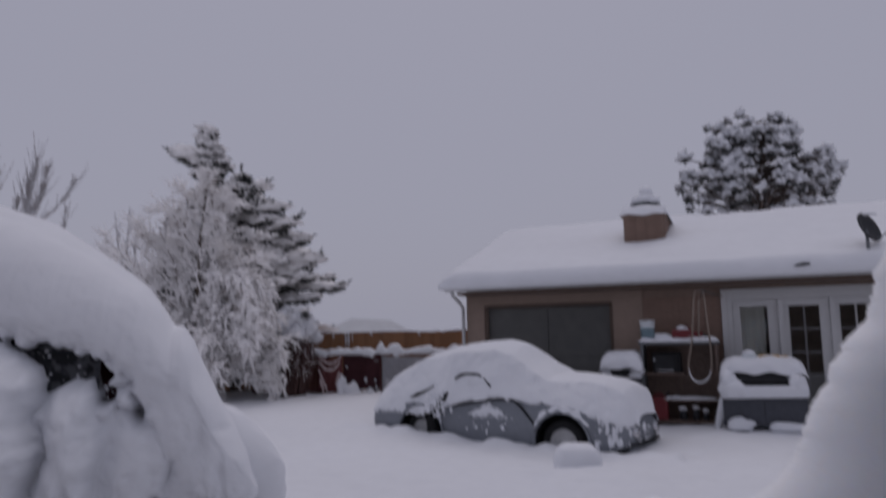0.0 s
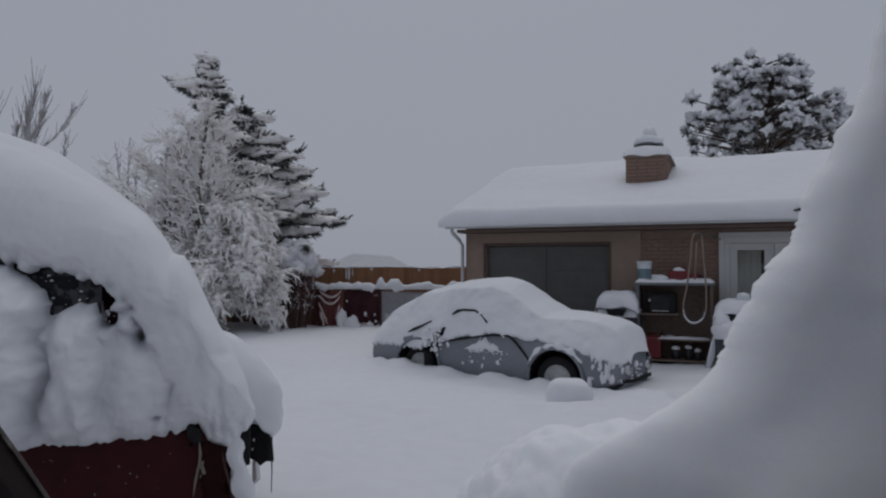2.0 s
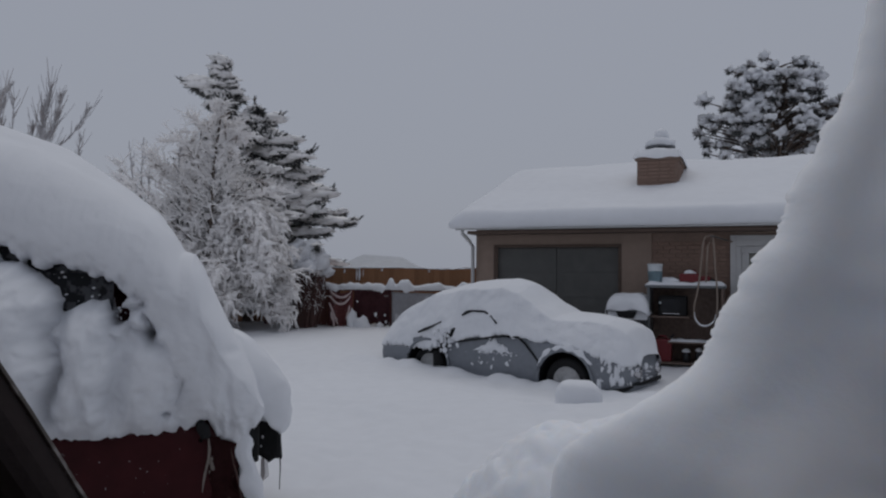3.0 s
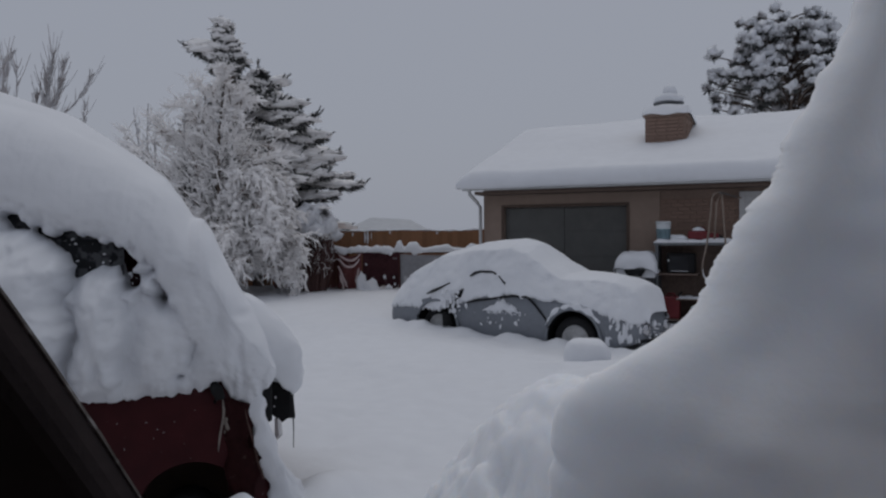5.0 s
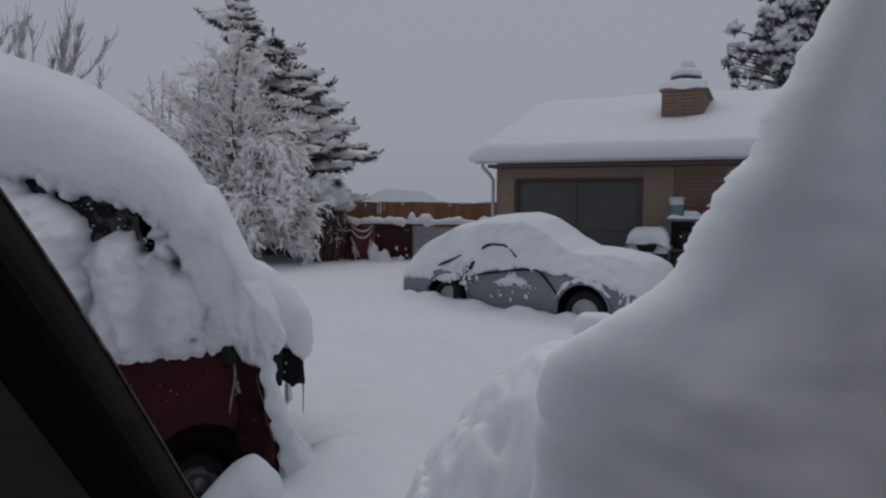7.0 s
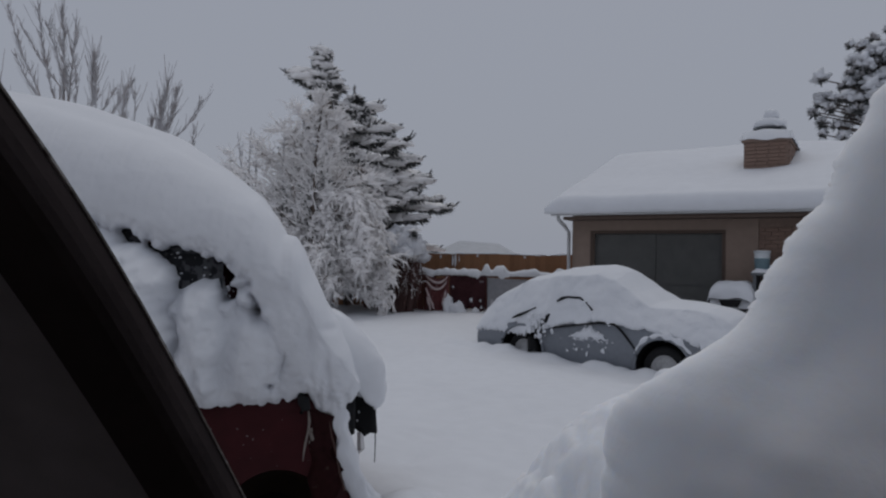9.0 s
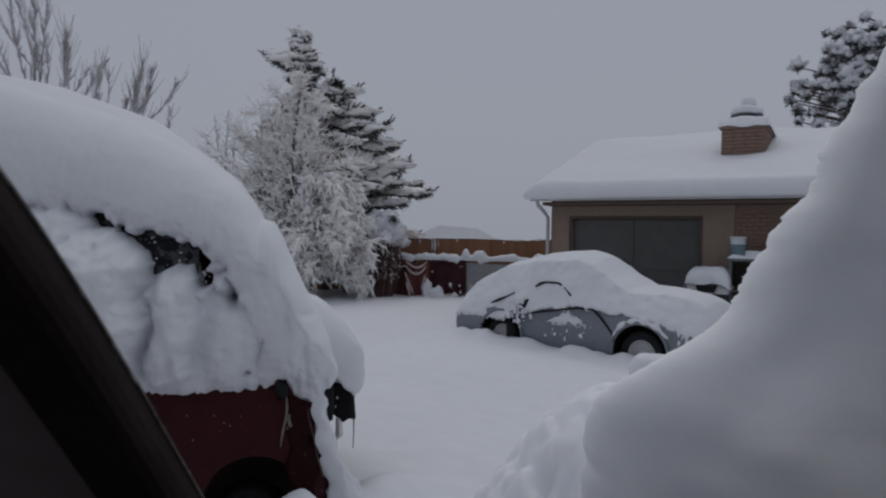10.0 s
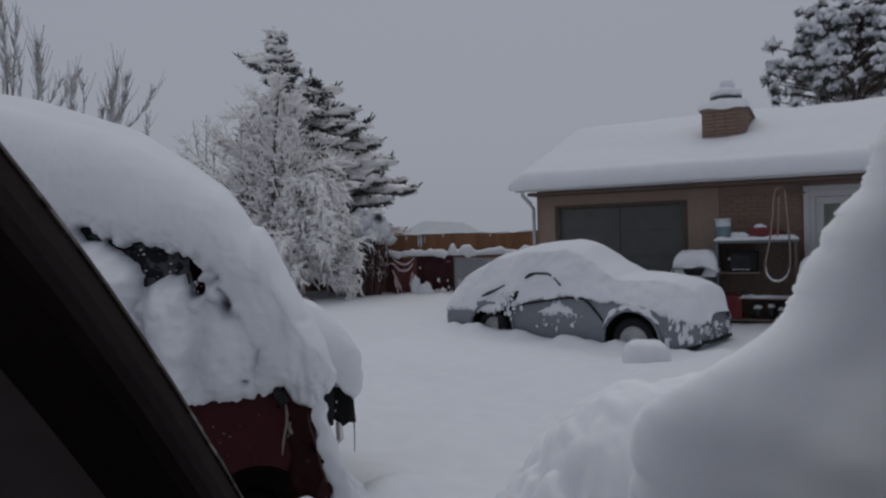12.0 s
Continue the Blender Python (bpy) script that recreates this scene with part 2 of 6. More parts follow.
def ground_height(x, y):
    p = (x, y, 0.0)
    z = rough(p, 0.25, 0.10, 3.0) + rough(p, 0.9, 0.035, 7.0) + rough(p, 2.6, 0.026, 1.0) + rough(p, 6.5, 0.012, 2.0) + rough(p, 13.0, 0.006, 4.0)
    for px, py, pr, dep in PITS:
        if abs(x - px) < 3 * pr and abs(y - py) < 4.5 * pr:
            z -= dep * math.exp(-((x - px) / pr) ** 2 - ((y - py) / (1.4 * pr)) ** 2)
    z += 0.10 * math.exp(-((x + 1.02) ** 2 / 0.03 + (y - 2.95) ** 2 / 0.06))
    z += 0.25 * math.exp(-((x + 0.70) ** 2 / 0.07 + (y - 3.45) ** 2 / 0.4)) - 0.05 * math.exp(-((x + 0.50) ** 2 / 0.01 + (y - 3.6) ** 2 / 0.1))
    z -= 0.10 * math.exp(-((x - 1.6) ** 2 / 0.9 + (y - 9.3) ** 2 / 0.3))
    trail = math.sin(y * 4.0) * 0.12 + 0.55 + 0.05 * y
    z -= 0.05 * math.exp(-((x - trail) ** 2) / 0.05) * (0.5 + 0.5 * math.sin(y * 9.0)) * (1 if 2 < y < 9 else 0)
    side = (x - 0.535) * 0.555 + (y - 10.62) * 0.832 + 0.12
    along = (x - 0.535) * 0.832 - (y - 10.62) * 0.555
    if abs(along) < 2.8:
        z += max(0.0, 0.07 + rough((along, 0, 0), 2.2, 0.09) + rough((along, 0, 0), 6.0, 0.03)) * math.exp(-(side / 0.16) ** 2)
    fade = min(1.0, 30.0 / max(30.0, math.hypot(x, y)))
    return z * fade


def graded(lo, hi, fine_lo, fine_hi, step):
    a = list(np.arange(fine_lo, fine_hi, step))
    s, v = step, fine_lo
    while v > lo:
        s *= 1.25
        v -= s
        a.insert(0, v)
    s, v = step, a[-1]
    while v < hi:
        s *= 1.25
        v += s
        a.append(v)
    return a


xs, ys = graded(-900, 900, -4, 6, 0.065), graded(-900, 1500, 2.0, 12, 0.065)
verts = [(x, y, ground_height(x, y)) for y in ys for x in xs]
nx = len(xs)
faces = [(j * nx + i, j * nx + i + 1, (j + 1) * nx + i + 1, (j + 1) * nx + i) for j in range(len(ys) - 1) for i in range(nx - 1)]
me = bpy.data.meshes.new("ground")
me.from_pydata(verts, [], faces)
ground = mesh_part("ground", me, SNOW, None, "", True)
tagged(ground, "deep untouched snow covering a back yard", "snow ground", kind="structure")

# ---- house ----
HOUSE = Matrix.Translation((0.33, 13.92, 0)) @ pose(0, 0, 0, 0, 0, -22)
house = thing("house", HOUSE, "single-storey tan stucco house with a snow-laden roof", "house")
L, D, Z0, ZT = 13.0, 8.6, -0.4, 2.42
GD = (0.42, 2.75, 2.02)
FD = (4.72, 7.05, 2.12)
BR = (3.33, 4.70)


def block(name, lo, hi, mat, parent, label="", bevel=0.0):
    return part(name, boxes((lo, hi, bevel)), mat, parent, label)


block("wall", (0, 0, Z0), (GD[0], 0.2, ZT), STUCCO, house, "tan stucco wall")
block("wall", (GD[0], 0, GD[2]), (GD[1], 0.2, ZT), STUCCO, house)
block("wall", (GD[1], 0, Z0), (BR[0], 0.2, ZT), STUCCO, house)
block("wall", (BR[0], 0.03, Z0), (BR[1], 0.2, ZT), MORTAR, house, "brick wall panel")
block("wall", (BR[1], 0, Z0), (FD[0], 0.2, ZT), STUCCO, house)
block("wall", (FD[0], 0, FD[2]), (FD[1], 0.2, ZT), STUCCO, house)
block("wall", (FD[1], 0, Z0), (L, 0.2, ZT), STUCCO, house)
block("wall", (0.2, D - 0.2, Z0), (L - 0.2, D, ZT), STUCCO, house)
for u in (0.0, L - 0.2):
    bm = bmesh.new()
    ring = [(0.2, Z0), (D, Z0), (D, ZT), (D / 2, ZT + 1.45), (0.2, ZT)]
    a, b = [bm.verts.new((u, v, z)) for v, z in ring], [bm.verts.new((u + 0.2, v, z)) for v, z in ring]
    bm.faces.new(a); bm.faces.new(b)
    for i in range(5):
        bm.faces.new((a[i], a[(i + 1) % 5], b[(i + 1) % 5], b[i]))
    part("gable_wall", bm, STUCCO, house)
OV, SIDE, PITCH = 0.45, 0.28, 1 / 3
RZ = ZT + (D / 2 + OV) * PITCH
bm = bmesh.new()
prof = [(-OV, ZT - 0.04), (D / 2, RZ - 0.04), (D + OV, ZT - 0.04), (D + OV, ZT + 0.1), (D / 2, RZ + 0.1), (-OV, ZT + 0.1)]
ends = [[bm.verts.new((u, v, z)) for v, z in prof] for u in (-SIDE, L + SIDE)]
for k in range(6):
    bm.faces.new((ends[0][k], ends[0][(k + 1) % 6], ends[1][(k + 1) % 6], ends[1][k]))
bm.faces.new(ends[0]); bm.faces.new(ends[1])
part("roof", bm, SOFFIT, house, "roof boards under deep snow")
block("soffit", (-0.02, -OV + 0.01, ZT - 0.16), (L + SIDE, -0.005, ZT - 0.10), SOFFIT, house, "shaded brown soffit")
block("fascia", (-SIDE + 0.02, -OV - 0.03, ZT - 0.085), (L + SIDE, -OV - 0.004, ZT + 0.0), FASCIA, house, "white fascia board", 0.006)

# snow on the roof: a thick soft blanket with a rounded lip
bm = bmesh.new()
rows = []
for u in np.linspace(-SIDE - 0.10, L + SIDE + 0.06, 170):
    edge = min(1.0, max(0.0, (u + SIDE + 0.10) / 0.35), max(0.0, (L + SIDE + 0.06 - u) / 0.35))
    h = math.sqrt(max(0.0, 1 - (1 - edge) ** 2))
    sag = rough((u, 0, 0), 0.7, 0.05, 3) + rough((u, 0, 0), 2.6, 0.02, 8)
    row = [(u, -OV + 0.03, ZT + 0.02), (u, -OV - 0.05 - sag, ZT - 0.055 - 0.4 * sag), (u, -OV - 0.085 - sag * 1.2, ZT - 0.03 - 0.3 * sag)]
    for a in (0.0, 0.1, 0.25, 0.42, 0.6, 0.8, 1.0):
        row.append((u, -OV - 0.10 - sag * 1.4 + 0.22 * (1 - math.cos(a * math.pi / 2)), ZT + 0.06 + 0.25 * h * math.sin(a * math.pi / 2) + rough((u, a, 0), 1.5, 0.02) * h))
    for v in np.linspace(-OV + 0.25, D + OV, 40):
        base = ZT + 0.10 + (v + OV) * PITCH if v < D / 2 else ZT + 0.10 + (D + OV - v) * PITCH
        soft = 0.16 * math.exp(-((v - D / 2) / 0.5) ** 2)
        lip = 0.08 * max(0.0, 1 - (v + OV - 0.25) / 0.6)
        row.append((u, v, base + 0.19 * h - lip * 0.2 - soft * 0.6 + rough((u, v, 0), 0.5, 0.09) * h + rough((u, v, 0), 1.7, 0.025) * h))
    rows.append(row)
sheet(bm, rows)
part("roof_snow", bm, SNOW, house, "thick blanket of snow on the roof", True)

# garage door: two dark leaves with shallow panels
garage = block("garage_door", (GD[0], 0.12, Z0), (GD[1], 0.16, GD[2]), GARAGE, house, "dark grey garage door")
for j in range(2):
    u0 = GD[0] + 0.008 + j * 1.165
    leaf = block("door_leaf", (u0, 0.085 + 0.004 * j, Z0), (u0 + 1.155, 0.115 + 0.004 * j, GD[2] - 0.012), GARAGE2, garage, "", 0.003)
for z in (0.15, 0.62, 1.08, 1.55):
    block("groove_strip", (GD[0] + 0.01, 0.078, z), (GD[1] - 0.01, 0.084, z + 0.012), GARAGE, garage)
block("door_trim", (GD[0] - 0.05, -0.02, Z0), (GD[0] - 0.002, -0.002, GD[2] + 0.05), SOFFIT, house)
block("door_trim", (GD[1] + 0.002, -0.02, Z0), (GD[1] + 0.05, -0.002, GD[2] + 0.05), SOFFIT, house)
block("door_trim", (GD[0], -0.02, GD[2] + 0.001), (GD[1], -0.002, GD[2] + 0.05), SOFFIT, house)

# French doors: white frame, three glazed leaves
fdoor = block("door_frame", (FD[0], -0.03, FD[2] - 0.10), (FD[1], 0.12, FD[2]), FASCIA, house, "white French door frame")
for u in (FD[0], FD[1] - 0.08, 5.50, 6.26):
    block("post", (u, -0.03, Z0), (u + 0.08, 0.12, FD[2] - 0.103), FASCIA, fdoor)
block("casing", (FD[0] - 0.09, -0.045, Z0), (FD[0] - 0.003, -0.004, FD[2] + 0.08), FASCIA, fdoor)
block("casing", (FD[0] - 0.0, -0.045, FD[2] + 0.003), (FD[1] + 0.09, -0.004, FD[2] + 0.08), FASCIA, fdoor)
for n, (u0, u1, g0, g1) in enumerate(((4.803, 5.497, 4.92, 5.34), (5.583, 6.257, 5.66, 6.11), (6.343, 6.967, 6.40, 6.86))):
    leaf = block("door_leaf", (u0, 0.02, 1.90), (u1, 0.06, FD[2] - 0.105), FASCIA, fdoor, "white glazed door leaf")
    block("stile", (u0, 0.02, Z0), (g0, 0.06, 1.897), FASCIA, leaf)
    block("stile", (g1, 0.02, Z0), (u1, 0.06, 1.897), FASCIA, leaf)
    block("rail", (g0 + 0.001, 0.02, Z0), (g1 - 0.001, 0.06, 0.0), FASCIA, leaf)
    block("pane", (g0, 0.036, 0.0), (g1, 0.042, 1.9), GLASS, leaf)
    if n:
        block("muntin", ((g0 + g1) / 2 - 0.012, 0.022, 0.0), ((g0 + g1) / 2 + 0.012, 0.034, 1.9), FASCIA if n > 1 else MUNTIN, leaf)
        for z in (0.38, 0.76, 1.14, 1.52):
            block("muntin", (g0, 0.02, z - 0.012), (g1, 0.0335, z + 0.012), MUNTIN, leaf)
    bm = bmesh.new()
    if n == 0:
        sheet(bm, [[(u, 0.062 + 0.006 * math.sin((u - g0) * 60), z) for u in np.linspace(g0 - 0.03, g1 - 0.05, 40)] for z in (-0.1, 1.0, 2.0)])
        bmesh.ops.solidify(bm, geom=bm.faces[:], thickness=0.004)
        part("curtain", bm, CURTAIN, leaf, "pale curtain behind the glass", True)
# room faces are coloured dark to stand for the lack of light inside
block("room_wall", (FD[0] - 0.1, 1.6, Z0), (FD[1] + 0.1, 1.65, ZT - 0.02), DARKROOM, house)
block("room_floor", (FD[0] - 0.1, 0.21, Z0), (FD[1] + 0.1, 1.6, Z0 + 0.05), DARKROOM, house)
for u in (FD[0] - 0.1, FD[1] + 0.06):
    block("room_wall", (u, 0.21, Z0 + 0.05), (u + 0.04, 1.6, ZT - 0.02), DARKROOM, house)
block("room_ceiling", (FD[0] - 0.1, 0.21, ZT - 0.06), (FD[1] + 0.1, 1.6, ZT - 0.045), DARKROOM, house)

# downspout
bm = bmesh.new()
tube(bm, [(-0.13, -0.44, 2.36), (-0.125, -0.42, 2.27), (-0.07, -0.18, 2.13), (-0.05, -0.06, 2.04), (-0.045, -0.055, 1.2), (-0.045, -0.055, -0.1)], [0.036] * 6, 8)
part("downspout", bm, FASCIA, house, "white downspout at the corner", True)

# chimney
CH = (2.87, 1.45, 3.64, 3.30)
CX, CY = (CH[0] + CH[2]) / 2, CH[1] + 0.55
chimney = block("chimney", (CH[0], CH[1], 2.8), (CH[2], CH[3], 3.80), MORTAR, house, "brick chimney with a snow-capped metal cowl")
block("crown", (CH[0] - 0.04, CH[1] - 0.04, 3.80), (CH[2] + 0.04, CH[3] + 0.04, 3.86), MORTAR, chimney, "", 0.01)
bm = bmesh.new()
tube(bm, [(CX, CY, 3.85), (CX, CY, 4.12)], 0.20, 16)
tube(bm, [(CX, CY, 4.12), (CX, CY, 4.145), (CX, CY, 4.20)], [0.30, 0.30, 0.12], 16)
part("cowl", bm, GREY_METAL, chimney, "dark metal cowl")
bm = bmesh.new()
rows = []
for a in np.linspace(0, 1, 22):
    u = CH[0] - 0.07 + (CH[2] - CH[0] + 0.14) * a
    row = []
    for b in np.linspace(0, 1, 22):
        v = CH[1] - 0.07 + (CH[3] - CH[1] + 0.14) * b
        e = (1 - (2 * a - 1) ** 8) * (1 - (2 * b - 1) ** 8)
        row.append((u, v, 3.84 + 0.22 * max(0.0, e) ** 0.4 + rough((u, v, 0), 4.0, 0.05)))
    rows.append(row)
sheet(bm, rows)
part("cap_snow", bm, SNOW, chimney, "", True)
drift("cap_snow", (CX, CY, 4.18), (0.30, 0.30, 0.17), SNOW, chimney, "", 4.0, 0.1, 3)
drift("cap_snow", (CX + 0.02, CY, 4.36), (0.15, 0.15, 0.16), SNOW, chimney, "", 6.0, 0.1, 3)

# satellite dish on the roof
dish = thing("satellite_dish", HOUSE @ pose(6.83, -0.30, 2.58), "dark satellite dish on a mast above the eave", "dish")
bm = bmesh.new()
tube(bm, [(0, 0, -0.1), (0, 0, 0.29), (0.0, 0.05, 0.46)], 0.026, 8)
part("mast", bm, GREY_METAL, dish)
tilt = pose(0.04, 0.06, 0.50, 66, 0, 48)
bm = bmesh.new()
sheet(bm, [[tilt @ Vector((math.cos(a) * 0.22 * r, math.sin(a) * 0.26 * r, 0.07 * r * r - 0.07 + o)) for r, o in ((0.02, 0), (0.35, 0), (0.7, 0), (1.0, 0), (1.0, 0.02), (0.7, 0.02), (0.35, 0.02), (0.02, 0.02))] for a in np.linspace(0, math.tau, 29)])
part("reflector", bm, GREY_DARK, dish, "dark oval reflector", True)
bm = bmesh.new()
tube(bm, [tilt @ Vector((0, -0.24, 0)), tilt @ Vector((0, -0.22, 0.22)), tilt @ Vector((0, -0.1, 0.36))], 0.012, 6)
box(bm, (-0.03, -0.03, -0.05), (0.03, 0.03, 0.05), 0.0, tilt @ pose(0, -0.08, 0.37))
part("feed_arm", bm, GREY_METAL, dish)
drift("dish_snow", (0.06, -0.0, 0.70), (0.10, 0.07, 0.03), SNOW, dish, "", 1.0, 0.1, 3)
bm = bmesh.new()
tube(bm, [(5.74, -OV - 0.085, ZT + 0.085), (5.80, -OV - 0.135, ZT + 0.09), (5.88, -OV - 0.15, ZT + 0.105), (5.96, -OV - 0.12, ZT + 0.11), (6.0, -OV - 0.06, ZT + 0.115)], [0.008, 0.02, 0.028, 0.018, 0.006], 8)
part("roof_vent", bm, GREY_DARK, house, "dark vent tip in the snow lip", True)
# plain unseen wall behind the parked vehicle, added to close and shade the yard
shading_wall = block("wall_south", (-9.0, -3.6, -0.3), (9.0, -3.35, 2.5), STUCCO, None)
tagged(shading_wall, "unseen plain tan stucco wall added behind the parked vehicle for shade", "wall", kind="structure")
# ---- silver car ----
def smooth_at(x, table):
    """Cosine-eased value of a table of (position, values...)."""
    for a, b in zip(table, table[1:]):
        if x <= b[0]:
            k = max(0.0, (x - a[0]) / (b[0] - a[0]))
            return [p + (q - p) * k for p, q in zip(a[1:], b[1:])]
    return list(table[-1][1:])


CAR = Matrix.Translation((0.95, 11.24, 0)) @ pose(0, 0, 0, 0, 0, -33.7)
car = thing("car", CAR, "old silver fastback car buried under thick snow", "car")
# position along the car: half width, sill, belt, top, half width of the roof
BODY = [(-2.42, 0.34, 0.06, 0.20, 0.29, 0.18), (-2.37, 0.50, 0.0, 0.24, 0.35, 0.28), (-2.22, 0.65, -0.06, 0.31, 0.50, 0.38), (-1.82, 0.73, -0.08, 0.40, 0.78, 0.46), (-1.3, 0.78, -0.10, 0.50, 1.00, 0.50), (-0.7, 0.79, -0.10, 0.57, 1.17, 0.55),
        (0.0, 0.79, -0.10, 0.59, 1.20, 0.56), (0.32, 0.79, -0.10, 0.58, 1.10, 0.55), (0.62, 0.79, -0.10, 0.57, 0.87, 0.56), (0.9, 0.79, -0.10, 0.54, 0.71, 0.60), (1.4, 0.79, -0.10, 0.50, 0.69, 0.56),
        (1.72, 0.78, -0.10, 0.46, 0.65, 0.54), (1.84, 0.75, -0.13, 0.42, 0.61, 0.52), (1.95, 0.68, -0.13, 0.36, 0.55, 0.46), (2.02, 0.58, -0.11, 0.30, 0.46, 0.40), (2.07, 0.44, -0.08, 0.24, 0.36, 0.30)]


def body_section(x, n=12, puff=0.0, lift=0.0):
    """Half a section, from the sill on the near side (negative) to the crown."""
    w, sill, belt, top, rw = smooth_at(x, BODY)
    pts = []
    for k in range(n + 1):
        a = k / n
        if a < 0.4:
            b = a / 0.4
            pts.append((-(w * (0.93 + 0.07 * math.sin(b * math.pi * 0.8)) + puff), sill + (belt - sill) * b))
        elif a < 0.75:
            b = (a - 0.4) / 0.35
            pts.append((-(w * 0.97 + (rw - w * 0.97) * b ** 1.3 + puff * (1 - 0.3 * b)), belt + (top - belt) * 0.85 * b + lift * b * 0.8))
        else:
            b = (a - 0.75) / 0.25
            pts.append((-(rw + puff * 0.7) * (1 - b), belt + (top - belt) * (0.85 + 0.15 * math.sin(b * math.pi / 2)) + lift * (0.8 + 0.2 * math.sin(b * math.pi / 2))))
    return pts


WHEELS = ((-1.19, 0.05), (1.17, 0.03))
bm = bmesh.new()
rows = []
for x in np.linspace(-2.42, 2.07, 200):
    half = body_section(x, 30)
    flare = max(0.0, *(0.05 * math.exp(-((x - c) / 0.42) ** 2) for c, _ in WHEELS))
    near = [(x, y - (flare if z < 0.5 else 0), z) for y, z in half]
    far = [(x, -y + (flare if z < 0.5 else 0), z) for y, z in half[-2::-1]]
    rows.append(near + far)
vs = sheet(bm, rows)
bm.faces.new(vs[0]); bm.faces.new(vs[-1])
def cut_arch(bm, centres, r, inside):
    """Opens round wheel arches in a skin and trims their rims to a true circle."""
    gone = [f for f in bm.faces if len(f.verts) == 4 and inside(f.calc_center_median()) and any(math.hypot(f.calc_center_median().x - c, f.calc_center_median().z - z) < r for c, z in centres)]
    bmesh.ops.delete(bm, geom=gone, context="FACES")
    for v in bm.verts:
        if v.is_boundary and inside(v.co):
            for c, z in centres:
                q = math.hypot(v.co.x - c, v.co.z - z)
                if r * 0.7 < q < r * 1.3:
                    v.co.x, v.co.z = c + (v.co.x - c) * r / q, z + (v.co.z - z) * r / q


cut_arch(bm, WHEELS, 0.402, lambda p: abs(p.y) > 0.6)
part("body", bm, SILVER, car, "", True)


def wheel(parent, x, y, z, r, side, spec_mat):
    w = part("wheel", boxes(((x - 0.02, y - 0.02, z - 0.02), (x + 0.02, y + 0.02, z + 0.02))), BLACK, parent)
    bm = bmesh.new()
    prof = [(r * 0.62, -0.07), (r * 0.86, -0.085), (r * 0.97, -0.07), (r, -0.04), (r, 0.04), (r * 0.97, 0.07), (r * 0.86, 0.085), (r * 0.62, 0.07)]
    sheet(bm, [[(x + math.cos(a) * q, y + t, z + math.sin(a) * q) for q, t in prof] for a in np.linspace(0, math.tau, 33)])
    part("tyre", bm, BLACK, w, "black tyre", True)
    bm = bmesh.new()
    prof = [(r * 0.66, 0.05), (r * 0.62, 0.075), (r * 0.55, 0.04), (r * 0.36, 0.03), (r * 0.3, 0.06), (r * 0.16, 0.085), (0.001, 0.09)]
    sheet(bm, [[(x + math.cos(a) * q, y + side * t, z + math.sin(a) * q) for q, t in prof] for a in np.linspace(0, math.tau, 33)])
    part("rim", bm, spec_mat, w, "dull steel rim with hubcap", True)


def arch(bm, x, y0, y1, z, r):
    """The dark inside of a wheel house."""
    sheet(bm, [[(x + math.cos(a) * r, y, z + math.sin(a) * r) for y in (y0, (y0 + y1) / 2, y1)] for a in np.linspace(-0.5, math.pi + 0.5, 25)])
    sheet(bm, [[(x + math.cos(a) * r * q, y1, z + math.sin(a) * r * q) for q in (1.0, 0.5, 0.01)] for a in np.linspace(-0.5, math.pi + 0.5, 25)])


for c, z in WHEELS:
    for side in (-1, 1):
        wheel(car, c, side * 0.66, z - 0.02, 0.325, side, HUB)
        bm = bmesh.new()
        arch(bm, c, side * 0.80, side * 0.35, z, 0.415)
        part("wheel_house", bm, BLACK, car, "", True)
        bm = bmesh.new()
        tube(bm, [(c + math.cos(a) * 0.415, side * 0.815, z + math.sin(a) * 0.415) for a in np.linspace(-0.1, math.pi + 0.1, 25)], 0.022, 6)
        part("arch_lip", bm, SILVER, car, "", True)

# window gaskets, door gap and lamps
for line, r in (([(-0.58, 0.86), (-0.50, 0.91), (-0.40, 0.935), (-0.19, 0.93), (-0.05, 0.86), (0.06, 0.76)], 0.022), ([(-1.36, 0.56), (-1.25, 0.61), (-1.10, 0.67), (-0.95, 0.745)], 0.02)):
    bm = bmesh.new()
    tube(bm, [(x, -0.855 + 0.30 * max(0, z - 0.5) + rough((x, z, 0), 9, 0.02), z) for x, z in line], [r * (0.6 if k in (0, len(line) - 1) else 1.0 + 0.3 * math.sin(k * 2.0)) for k in range(len(line))], 6)
    part("window_gasket", bm, BLACK, car, "dark window edge showing through snow", True)
for line in ([(0.44, 0.585), (0.55, 0.50), (0.68, 0.36), (0.82, 0.20)], [(-0.62, 0.46), (-0.2, 0.53), (0.2, 0.59), (0.45, 0.585)]):
    bm = bmesh.new()
    tube(bm, [(x, -0.806, z) for x, z in line], 0.017, 6)
    part("door_gap", bm, BLACK, car, "", True)
bm = bmesh.new()
tube(bm, [(-0.66, -0.81, 0.66), (-0.72, -0.84, 0.57), (-0.82, -0.845, 0.50), (-0.86, -0.84, 0.36), (-0.97, -0.83, 0.25), (-0.94, -0.82, 0.08)], [0.03, 0.06, 0.05, 0.055, 0.08, 0.10], 8)
part("torn_seal", bm, BLACK, car, "dark torn trim behind the door", True)
for side in (-1, 1):
    bm = bmesh.new()
    tube(bm, [(2.00, side * 0.40, 0.17), (2.105, side * 0.40, 0.175)], [0.095, 0.08], 16)
    part("headlamp", bm, CHROME, car, "", True)
bm = bmesh.new()
